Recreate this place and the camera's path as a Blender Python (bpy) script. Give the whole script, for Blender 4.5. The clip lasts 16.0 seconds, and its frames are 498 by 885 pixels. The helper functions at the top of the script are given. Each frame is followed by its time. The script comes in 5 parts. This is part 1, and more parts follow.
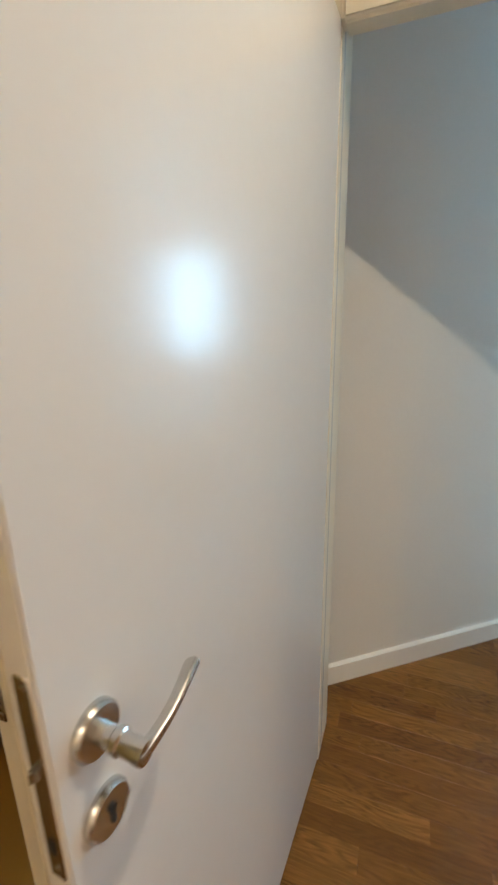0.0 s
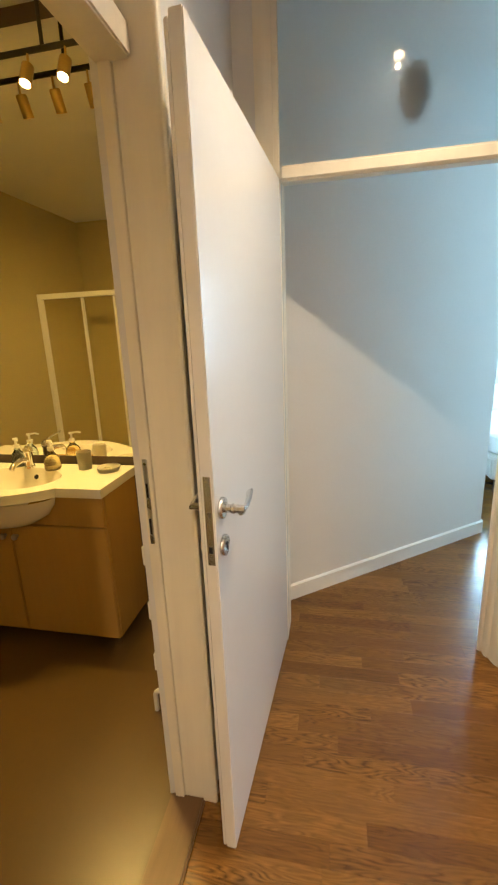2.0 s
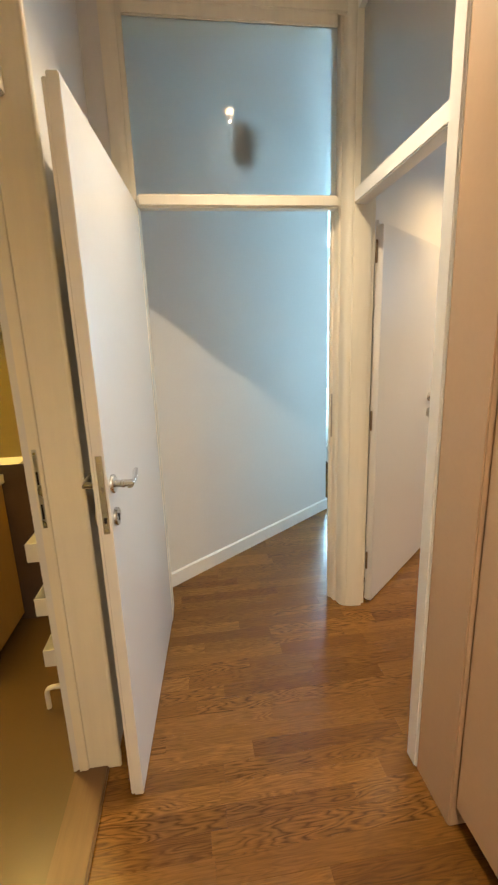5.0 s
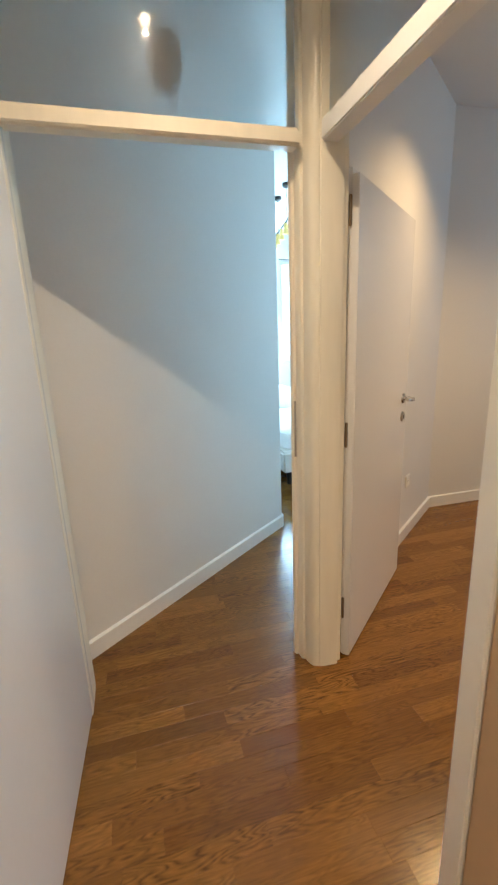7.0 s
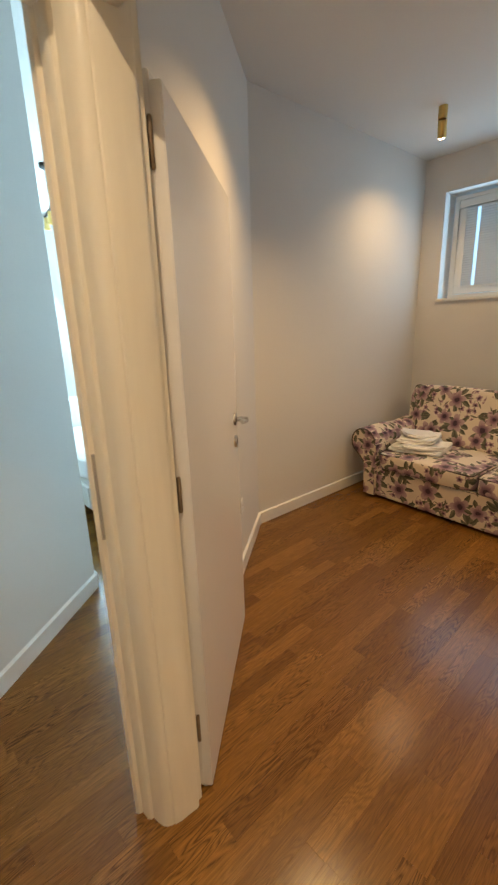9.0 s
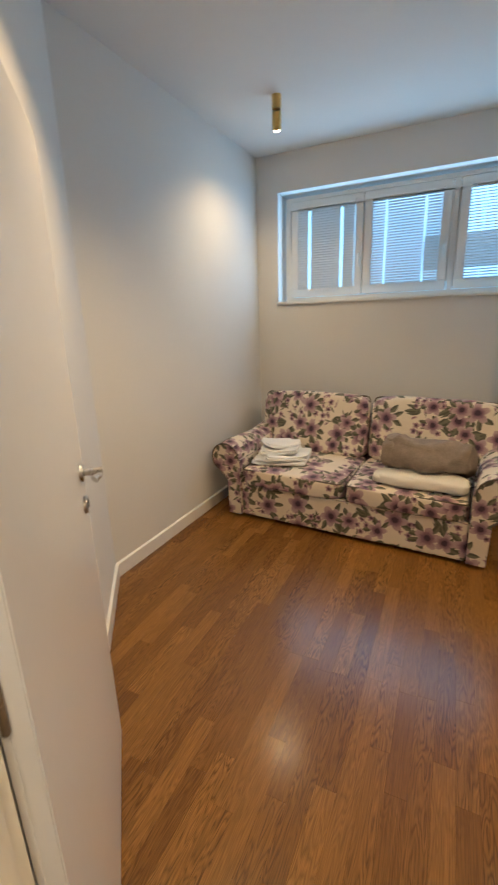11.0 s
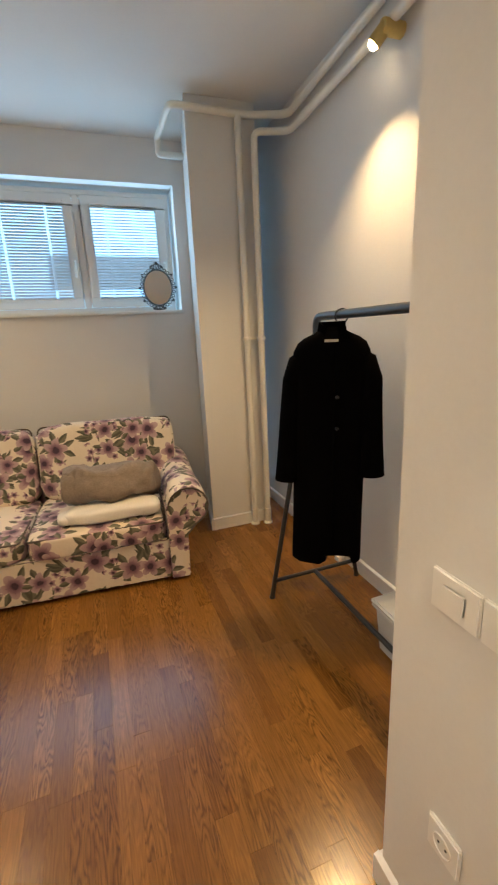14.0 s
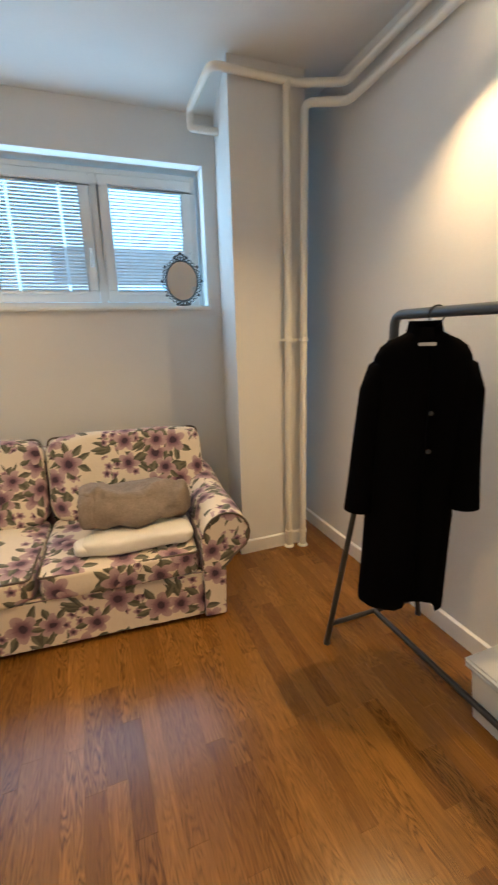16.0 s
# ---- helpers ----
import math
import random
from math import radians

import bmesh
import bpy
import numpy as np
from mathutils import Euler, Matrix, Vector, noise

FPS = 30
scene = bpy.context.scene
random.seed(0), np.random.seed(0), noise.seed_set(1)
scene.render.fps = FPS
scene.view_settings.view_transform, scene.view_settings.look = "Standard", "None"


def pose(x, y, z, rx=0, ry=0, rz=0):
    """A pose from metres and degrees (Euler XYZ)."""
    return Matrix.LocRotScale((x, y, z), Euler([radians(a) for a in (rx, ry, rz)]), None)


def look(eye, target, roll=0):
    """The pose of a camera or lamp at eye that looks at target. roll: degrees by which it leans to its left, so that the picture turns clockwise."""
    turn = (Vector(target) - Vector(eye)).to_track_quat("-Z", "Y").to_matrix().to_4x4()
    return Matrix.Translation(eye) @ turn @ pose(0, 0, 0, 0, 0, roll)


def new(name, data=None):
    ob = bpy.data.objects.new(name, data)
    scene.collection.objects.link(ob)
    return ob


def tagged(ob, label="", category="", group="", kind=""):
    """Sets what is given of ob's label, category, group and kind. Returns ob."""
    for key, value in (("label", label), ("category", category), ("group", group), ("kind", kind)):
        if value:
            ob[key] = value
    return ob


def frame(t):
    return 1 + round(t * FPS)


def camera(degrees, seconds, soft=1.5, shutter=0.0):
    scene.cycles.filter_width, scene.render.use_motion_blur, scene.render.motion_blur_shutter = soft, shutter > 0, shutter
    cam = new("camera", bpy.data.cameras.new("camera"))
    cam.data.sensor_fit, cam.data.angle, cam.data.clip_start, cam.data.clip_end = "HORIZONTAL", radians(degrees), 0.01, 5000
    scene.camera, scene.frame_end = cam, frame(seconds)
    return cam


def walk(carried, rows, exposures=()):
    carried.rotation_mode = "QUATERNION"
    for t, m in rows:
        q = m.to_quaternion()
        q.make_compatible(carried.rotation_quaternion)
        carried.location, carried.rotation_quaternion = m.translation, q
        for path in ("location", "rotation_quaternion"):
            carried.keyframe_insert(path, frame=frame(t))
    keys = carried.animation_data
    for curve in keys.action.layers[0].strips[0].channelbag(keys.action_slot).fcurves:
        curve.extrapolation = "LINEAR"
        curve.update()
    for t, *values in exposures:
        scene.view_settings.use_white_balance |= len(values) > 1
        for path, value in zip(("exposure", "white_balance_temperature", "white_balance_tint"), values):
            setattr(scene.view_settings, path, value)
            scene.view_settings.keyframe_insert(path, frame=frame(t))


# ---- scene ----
cam = camera(61.3, 16.0, soft=2.1, shutter=0.4)
PATH = [
    (0, (0.139, 0.206, 1.417), (-0.55, 2.006, 0.882), -1.1),
    (0.5, (0.089, 0.058, 1.429), (-0.348, 1.933, 0.888), -1.4),
    (1, (0.09, -0.086, 1.446), (-0.294, 1.812, 0.948), -1.6),
    (1.5, (0.14, -0.308, 1.451), (-0.274, 1.587, 0.962), -2.0),
    (2, (0.155, -0.474, 1.466), (-0.234, 1.424, 0.971), -2.3),
    (2.5, (0.094, -0.584, 1.468), (-0.156, 1.332, 0.952), -2.3),
    (3, (0.077, -0.711, 1.459), (0.018, 1.218, 0.935), -2.3),
    (3.5, (0.085, -0.783, 1.46), (0.178, 1.149, 0.951), -2.2),
    (4, (0.073, -0.798, 1.461), (0.258, 1.133, 0.973), -2.3),
    (4.2, (0.066, -0.793, 1.461), (0.276, 1.137, 0.98), -2.2),
    (6.3, (0.282, -0.462, 1.388), (0.581, 1.463, 0.938), -1.8),
    (6.5, (0.242, -0.395, 1.397), (0.612, 1.516, 0.937), -1.3),
    (7, (0.236, -0.177, 1.431), (0.74, 1.693, 0.931), -2.3),
    (7.5, (0.237, -0.014, 1.423), (0.924, 1.795, 0.921), -2.4),
    (8, (0.327, 0.129, 1.433), (1.226, 1.845, 0.936), -2.5),
    (8.7, (0.437, 0.31, 1.446), (1.632, 1.828, 0.927), -2.1),
    (10.8, (0.775, 0.765, 1.471), (2.435, 1.728, 0.908), -1.6),
    (11, (0.79, 0.808, 1.471), (2.523, 1.643, 0.922), -1.8),
    (11.5, (0.817, 0.908, 1.454), (2.673, 1.448, 0.941), -3.1),
    (12, (0.829, 1.0, 1.445), (2.755, 1.207, 0.948), -3.6),
    (12.5, (0.858, 1.038, 1.444), (2.794, 0.934, 0.951), -3.5),
    (13, (0.949, 0.99, 1.441), (2.863, 0.694, 0.942), -3.5),
    (13.5, (1.018, 0.956, 1.44), (2.9, 0.49, 0.948), -3.1),
    (14, (1.075, 0.908, 1.443), (2.898, 0.261, 0.935), -2.7),
    (14.5, (1.21, 0.907, 1.438), (2.976, 0.118, 0.928), -2.1),
    (15, (1.37, 0.943, 1.455), (3.082, 0.045, 0.944), -1.8),
    (15.5, (1.461, 0.991, 1.455), (3.19, 0.122, 0.947), -1.8),
    (16, (1.511, 1.057, 1.448), (3.322, 0.375, 0.942), -1.7),
]
walk(cam, [(t, look(eye, target, roll)) for t, eye, target, roll in PATH],
     [(0, -0.28, 6300, 10), (1.0, -0.14, 6450, 10), (2.5, 0.14, 6600, 11), (4.2, 0.14, 6550, 10), (7.0, -0.10, 6450, 13), (8.4, -0.31, 7500, 15), (11.0, 0.0, 6150, 10), (11.6, 0.10, 6750, 10), (12.5, 0.17, 6850, 11), (13.5, 0.16, 6700, 11), (15.0, 0.31, 6400, 11), (16.0, 0.34, 6400, 11)])

# ---- light ----
world = bpy.data.worlds.new("sky_world")
scene.world = world
world.use_nodes = True
wn = world.node_tree
sky = wn.nodes.new("ShaderNodeTexSky")
sky.sky_type = "NISHITA"
sky.sun_disc = False
sky.sun_elevation, sky.sun_rotation = radians(38), radians(200)
wn.nodes["Background"].inputs["Strength"].default_value = 0.15
wn.links.new(sky.outputs["Color"], wn.nodes["Background"].inputs["Color"])


def lamp(name, kind, eye, target, energy, colour, size=0.02, spot=0.0, blend=0.5, size_y=0.0):
    data = bpy.data.lights.new(name, kind)
    data.energy, data.color = energy, colour
    if kind == "AREA":
        data.shape, data.size, data.size_y = "RECTANGLE", size, size_y or size
    else:
        data.shadow_soft_size = size
    if kind == "SPOT":
        data.spot_size, data.spot_blend = radians(spot), blend
    ob = new(name, data)
    ob.matrix_world = look(eye, target)
    return ob


WARM = (1.0, 0.80, 0.55)
WARM_ROOM = (1.0, 0.68, 0.33)
AMBER = (1.0, 0.655, 0.175)
DAY = (0.38, 0.70, 1.0)
DAY_SOFT = (0.44, 0.76, 1.0)
# daylight in the two window openings
lamp("room_window_daylight", "AREA", (4.691, 1.23, 2.08), (3.0, 1.23, 2.08), 14.5, DAY, 2.09, size_y=0.89)
lamp("bedroom_window_daylight", "AREA", (2.9, 6.05, 1.75), (1.6, 2.5, 1.3), 340, DAY_SOFT, 1.9, size_y=1.5)
# ceiling spots
lamp("hall_spot_light", "SPOT", (0.437, 0.655, 2.642), (0.437, 0.70, 0), 74, WARM, 0.010, 134, 1.0)
# added fill lamp out of view, brightens the hall and door jambs from behind
lamp("hall_rear_fill_light", "SPOT", (0.30, -1.54, 2.635), (0.30, -1.5, 0), 150, WARM, 0.025, 150, 1.0)
lamp("room_spot_light", "SPOT", (2.085, 1.572, 2.635), (2.05, 1.52, 0), 84, WARM_ROOM, 0.025, 132, 1.0)
lamp("sofa_spot_light", "SPOT", (3.780, 1.977, 2.638), (3.93, 2.20, 1.35), 34, WARM_ROOM, 0.016, 140, 1.0)
lamp("rack_spot_light", "SPOT", (2.862, -0.286, 2.500), (2.72, 0.74, 0.0), 94, WARM_ROOM, 0.012, 130, 1.0)
for bx in (-1.24, -1.07, -0.90):
    lamp("bath_spot_light", "SPOT", (bx, 1.29, 2.46), (bx, 0.3, 0.6), 50, AMBER, 0.025, 150, 0.6)


# ---- materials ----
def nodes_of(name):
    m = bpy.data.materials.new(name)
    m.use_nodes = True
    n = m.node_tree
    return m, n, n.nodes["Principled BSDF"]


def ramp(n, source, stops):
    r = n.nodes.new("ShaderNodeValToRGB")
    els = r.color_ramp.elements
    while len(els) < len(stops):
        els.new(0.5)
    for e, (p, c) in zip(els, stops):
        e.position, e.color = p, (*c, 1)
    n.links.new(source, r.inputs["Fac"])
    return r.outputs["Color"]


def noise_tex(n, scale, detail=3.0, rough=0.5, stretch=(1, 1, 1), coord="Object"):
    tc = n.nodes.new("ShaderNodeTexCoord")
    mp = n.nodes.new("ShaderNodeMapping")
    mp.inputs["Scale"].default_value = stretch
    t = n.nodes.new("ShaderNodeTexNoise")
    t.inputs["Scale"].default_value, t.inputs["Detail"].default_value, t.inputs["Roughness"].default_value = scale, detail, rough
    n.links.new(tc.outputs[coord], mp.inputs["Vector"])
    n.links.new(mp.outputs["Vector"], t.inputs["Vector"])
    return t.outputs["Fac"]


def bump(n, b, height, strength, distance=0.002, normal=None):
    k = n.nodes.new("ShaderNodeBump")
    k.inputs["Strength"].default_value, k.inputs["Distance"].default_value = strength, distance
    n.links.new(height, k.inputs["Height"])
    if normal is not None:
        n.links.new(normal, k.inputs["Normal"])
    n.links.new(k.outputs["Normal"], b.inputs["Normal"])
    return k.outputs["Normal"]


def surface(name, colour, rough=0.5, metal=0.0, vary=0.06, grain=40.0, relief=0.15, depth=0.001, broad=1.5, stretch=(1, 1, 1), coat=0.0):
    """A plain painted, moulded or cast surface with broad tone changes, fine grain and a slight relief."""
    m, n, b = nodes_of(name)
    wide = noise_tex(n, broad, 4, 0.6, stretch)
    fine = noise_tex(n, grain, 4, 0.6, stretch)
    mix = n.nodes.new("ShaderNodeMath")
    mix.operation = "MULTIPLY_ADD"
    mix.inputs[1].default_value = 0.5
    n.links.new(wide, mix.inputs[0])
    half = n.nodes.new("ShaderNodeMath")
    half.operation = "MULTIPLY"
    half.inputs[1].default_value = 0.5
    n.links.new(fine, half.inputs[0])
    n.links.new(half.outputs[0], mix.inputs[2])
    lo, hi = [c * (1 - vary) for c in colour], [min(1, c * (1 + vary)) for c in colour]
    n.links.new(ramp(n, mix.outputs[0], [(0.3, lo), (0.7, hi)]), b.inputs["Base Color"])
    rr = n.nodes.new("ShaderNodeMapRange")
    rr.inputs["To Min"].default_value, rr.inputs["To Max"].default_value = max(0.02, rough - 0.06), min(1, rough + 0.06)
    n.links.new(wide, rr.inputs["Value"])
    n.links.new(rr.outputs["Result"], b.inputs["Roughness"])
    b.inputs["Metallic"].default_value = metal
    b.inputs["Coat Weight"].default_value = coat
    b.inputs["Coat Roughness"].default_value = 0.12
    if relief:
        bump(n, b, fine, relief, depth)
    return m


PLASTER = surface("wall_plaster", (0.70, 0.69, 0.67), 0.75, vary=0.025, grain=90, relief=0.12)
CEIL = surface("ceiling_paint", (0.74, 0.73, 0.71), 0.8, vary=0.02, grain=70, relief=0.08)
TRIM = surface("white_trim_paint", (0.80, 0.79, 0.76), 0.32, vary=0.02, grain=25, relief=0.06, coat=0.2)
CREAM = surface("cream_gloss_paint", (0.79, 0.74, 0.62), 0.32, vary=0.07, grain=26, relief=0.14, coat=0.2, broad=5, stretch=(1, 1, 0.10))
DOORW = surface("white_door_lacquer", (0.80, 0.79, 0.77), 0.23, vary=0.015, grain=30, relief=0.02, broad=0.05, coat=0.0)
BEIGE = surface("beige_laminate", (0.51, 0.355, 0.225), 0.45, vary=0.03, grain=60, relief=0.04)
STEEL = surface("brushed_steel", (0.62, 0.61, 0.59), 0.28, metal=1.0, vary=0.06, grain=120, relief=0.05)
CHROME = surface("chrome", (0.80, 0.80, 0.80), 0.08, metal=1.0, vary=0.02, relief=0)
BRASS = surface("brushed_brass", (0.72, 0.50, 0.18), 0.30, metal=1.0, vary=0.08, grain=90, relief=0.06)
BLACKM = surface("black_metal", (0.025, 0.024, 0.023), 0.45, vary=0.1, grain=90, relief=0.06)
RACKM = surface("dark_blue_grey_tube", (0.045, 0.055, 0.070), 0.38, vary=0.1, grain=80, relief=0.05)
WHITEP = surface("white_plastic", (0.80, 0.79, 0.76), 0.35, vary=0.015, grain=60, relief=0.02)
PIPEW = surface("white_pipe_enamel", (0.76, 0.73, 0.66), 0.35, vary=0.03, grain=20, relief=0.1, coat=0.2)
DARKP = surface("dark_hole", (0.01, 0.01, 0.01), 0.8, vary=0.1, relief=0)
BATHWALL = surface("bathroom_paint", (0.50, 0.42, 0.20), 0.7, vary=0.04, grain=70, relief=0.1)
BROWNT = surface("brown_bathroom_tile", (0.10, 0.065, 0.045), 0.3, vary=0.12, grain=30, relief=0.05)
RESIN = surface("olive_resin_floor", (0.106, 0.062, 0.022), 0.30, vary=0.05, grain=9, relief=0.03, broad=1.2)
CERAMIC = surface("white_ceramic", (0.82, 0.80, 0.75), 0.12, vary=0.01, relief=0)
SUBFLOOR = surface("floor_joint", (0.035, 0.018, 0.010), 0.8, vary=0.2)


def wood(name, tones, island=False, along=0, rough=0.26, coat=0.15, vary_by=True, scale=1.0):
    """Oiled oak: growth bands stretched along one axis, cathedral figure, pores, and a tone for each piece."""
    m, n, b = nodes_of(name)
    tc = n.nodes.new("ShaderNodeTexCoord")
    geo = n.nodes.new("ShaderNodeNewGeometry")
    info = n.nodes.new("ShaderNodeObjectInfo")
    rnd = geo.outputs["Random Per Island"] if island else info.outputs["Random"]
    shift = n.nodes.new("ShaderNodeVectorMath")
    shift.operation = "MULTIPLY_ADD"
    comb = n.nodes.new("ShaderNodeCombineXYZ")
    for k in range(3):
        n.links.new(rnd, comb.inputs[k])
    n.links.new(comb.outputs[0], shift.inputs[0])
    shift.inputs[1].default_value = (37.0, 23.0, 51.0)
    n.links.new(geo.outputs["Position"], shift.inputs[2])
    mp = n.nodes.new("ShaderNodeMapping")
    sc = [7.0 * scale, 7.0 * scale, 7.0 * scale]
    sc[along] = 1.0 * scale
    mp.inputs["Scale"].default_value = sc
    n.links.new(shift.outputs[0], mp.inputs["Vector"])
    warp = n.nodes.new("ShaderNodeTexNoise")
    warp.inputs["Scale"].default_value, warp.inputs["Detail"].default_value = 1.6, 3
    n.links.new(mp.outputs[0], warp.inputs["Vector"])
    rings = n.nodes.new("ShaderNodeMath")
    rings.operation = "MULTIPLY"
    rings.inputs[1].default_value = 25.0
    n.links.new(warp.outputs["Fac"], rings.inputs[0])
    fr = n.nodes.new("ShaderNodeMath")
    fr.operation = "PINGPONG"
    fr.inputs[1].default_value = 0.5
    n.links.new(rings.outputs[0], fr.inputs[0])
    mp2 = n.nodes.new("ShaderNodeMapping")
    sp = [330.0 * scale] * 3
    sp[along] = 9.0 * scale
    mp2.inputs["Scale"].default_value = sp
    n.links.new(shift.outputs[0], mp2.inputs["Vector"])
    pores = n.nodes.new("ShaderNodeTexNoise")
    pores.inputs["Scale"].default_value, pores.inputs["Detail"].default_value = 1.0, 3
    n.links.new(mp2.outputs[0], pores.inputs["Vector"])
    a = n.nodes.new("ShaderNodeMath")
    a.operation = "MULTIPLY_ADD"
    a.inputs[1].default_value = 0.55
    n.links.new(fr.outputs[0], a.inputs[0])
    p2 = n.nodes.new("ShaderNodeMath")
    p2.operation = "MULTIPLY"
    p2.inputs[1].default_value = 0.75
    n.links.new(pores.outputs["Fac"], p2.inputs[0])
    n.links.new(p2.outputs[0], a.inputs[2])
    lines = ramp(n, fr.outputs[0], [(0.0, (0.37,) * 3), (0.10, (0.58,) * 3), (0.26, (0.95,) * 3), (0.5, (1.24,) * 3)])
    patch = n.nodes.new("ShaderNodeTexNoise")
    patch.inputs["Scale"].default_value, patch.inputs["Detail"].default_value = 0.8, 2
    n.links.new(mp.outputs[0], patch.inputs["Vector"])
    pick = n.nodes.new("ShaderNodeMath")
    pick.operation = "MULTIPLY"
    pick.inputs[1].default_value = 9.37
    n.links.new(rnd, pick.inputs[0])
    frac = n.nodes.new("ShaderNodeMath")
    frac.operation = "FRACT"
    n.links.new(pick.outputs[0], frac.inputs[0])
    gate = ramp(n, frac.outputs[0], [(0.20, (0.45,) * 3), (0.70, (1.0,) * 3)])
    mp3 = n.nodes.new("ShaderNodeMapping")
    sd = [150.0 * scale] * 3
    sd[along] = 26.0 * scale
    mp3.inputs["Scale"].default_value = sd
    n.links.new(shift.outputs[0], mp3.inputs["Vector"])
    dash = n.nodes.new("ShaderNodeTexNoise")
    dash.inputs["Scale"].default_value, dash.inputs["Detail"].default_value = 1.0, 2
    n.links.new(mp3.outputs[0], dash.inputs["Vector"])
    broken = ramp(n, dash.outputs["Fac"], [(0.32, (0.30,) * 3), (0.56, (1.0,) * 3)])
    spots = ramp(n, patch.outputs["Fac"], [(0.36, (0.22,) * 3), (0.58, (1.0,) * 3)])
    gated = n.nodes.new("ShaderNodeMix")
    gated.data_type, gated.blend_type = "RGBA", "MULTIPLY"
    gated.inputs["Factor"].default_value = 1.0
    n.links.new(spots, gated.inputs[6])
    n.links.new(gate, gated.inputs[7])
    cut = n.nodes.new("ShaderNodeMix")
    cut.data_type, cut.blend_type = "RGBA", "MULTIPLY"
    cut.inputs["Factor"].default_value = 1.0
    n.links.new(gated.outputs[2], cut.inputs[6])
    n.links.new(broken, cut.inputs[7])
    where = cut.outputs[2]
    fade = n.nodes.new("ShaderNodeMix")
    fade.data_type = "RGBA"
    fade.inputs[6].default_value = (0.95, 0.95, 0.95, 1)
    n.links.new(where, fade.inputs["Factor"])
    n.links.new(lines, fade.inputs[7])
    streak = ramp(n, pores.outputs["Fac"], [(0.28, (0.70,) * 3), (0.55, (1.0,) * 3), (0.75, (1.18,) * 3)])
    both = n.nodes.new("ShaderNodeMix")
    both.data_type, both.blend_type = "RGBA", "MULTIPLY"
    both.inputs["Factor"].default_value = 1.0
    n.links.new(fade.outputs[2], both.inputs[6])
    n.links.new(streak, both.inputs[7])
    figure = both.outputs[2]
    tone = ramp(n, rnd, [(0.0, tones[0]), (0.35, tones[1]), (0.7, tones[2]), (1.0, tones[3])])
    mul = n.nodes.new("ShaderNodeMix")
    mul.data_type, mul.blend_type = "RGBA", "MULTIPLY"
    mul.inputs["Factor"].default_value = 1.0
    n.links.new(figure, mul.inputs[6])
    n.links.new(tone, mul.inputs[7])
    n.links.new(mul.outputs[2], b.inputs["Base Color"])
    rr = n.nodes.new("ShaderNodeMapRange")
    rr.inputs["To Min"].default_value, rr.inputs["To Max"].default_value = rough + 0.04, rough - 0.02
    n.links.new(a.outputs[0], rr.inputs["Value"])
    n.links.new(rr.outputs["Result"], b.inputs["Roughness"])
    b.inputs["Coat Weight"].default_value = coat
    b.inputs["Coat Roughness"].default_value = 0.13
    b.inputs["Specular IOR Level"].default_value = 0.40
    bump(n, b, a.outputs[0], 0.10, 0.0008)
    return m


OAK_TONES = [(0.163, 0.067, 0.0130), (0.204, 0.087, 0.0168), (0.230, 0.101, 0.0200), (0.280, 0.127, 0.0262)]
OAK = wood("oak_floor_plank", OAK_TONES, rough=0.23, coat=0.10)
OAK_REST = wood("oak_floor_rest", OAK_TONES, island=True, rough=0.23, coat=0.10)
THRESH = surface("threshold_oak", (0.150, 0.078, 0.034), 0.45, vary=0.22, grain=60, relief=0.12, broad=6, stretch=(1, 0.08, 1))
VENEER = surface("vanity_veneer", (0.45, 0.275, 0.075), 0.42, vary=0.07, grain=34, relief=0.05, broad=2.5, stretch=(1, 1, 0.08))


def frosted(name):
    m, n, b = nodes_of(name)
    b.inputs["Base Color"].default_value = (0.93, 0.97, 0.98, 1)
    b.inputs["Transmission Weight"].default_value = 1.0
    b.inputs["IOR"].default_value = 1.25
    b.inputs["Roughness"].default_value = 0.31
    b.inputs["Coat Weight"].default_value = 1.0
    b.inputs["Coat Roughness"].default_value = 0.03
    return m


def clear_glass(name, tint=(0.98, 0.99, 1.0), rough=0.0):
    m, n, b = nodes_of(name)
    b.inputs["Base Color"].default_value = (*tint, 1)
    b.inputs["Transmission Weight"].default_value = 1.0
    b.inputs["IOR"].default_value = 1.45
    b.inputs["Roughness"].default_value = rough
    return m


FROST = frosted("frosted_transom_glass")
# tinted glass before the backdrop stands in for blue daylight on the niche wall
NICHE_LIT = clear_glass("daylit_niche_glass", (0.84, 0.87, 0.90), 0.6)
PANE = clear_glass("window_glass")
MIRROR, _mn, _mb = nodes_of("silvered_mirror")
_mb.inputs["Base Color"].default_value, _mb.inputs["Metallic"].default_value, _mb.inputs["Roughness"].default_value = (0.88, 0.88, 0.86, 1), 1.0, 0.0


def glow(name, colour, strength):
    m, n, b = nodes_of(name)
    b.inputs["Base Color"].default_value = (*colour, 1)
    b.inputs["Emission Color"].default_value = (*colour, 1)
    b.inputs["Emission Strength"].default_value = strength
    return m


BULB = glow("warm_bulb", (1.0, 0.80, 0.50), 40)
DAYLIT = glow("bright_overcast_outside", (0.52, 0.82, 1.0), 2.4)
YARD = glow("pale_overcast_yard", (0.38, 0.70, 1.0), 1.6)


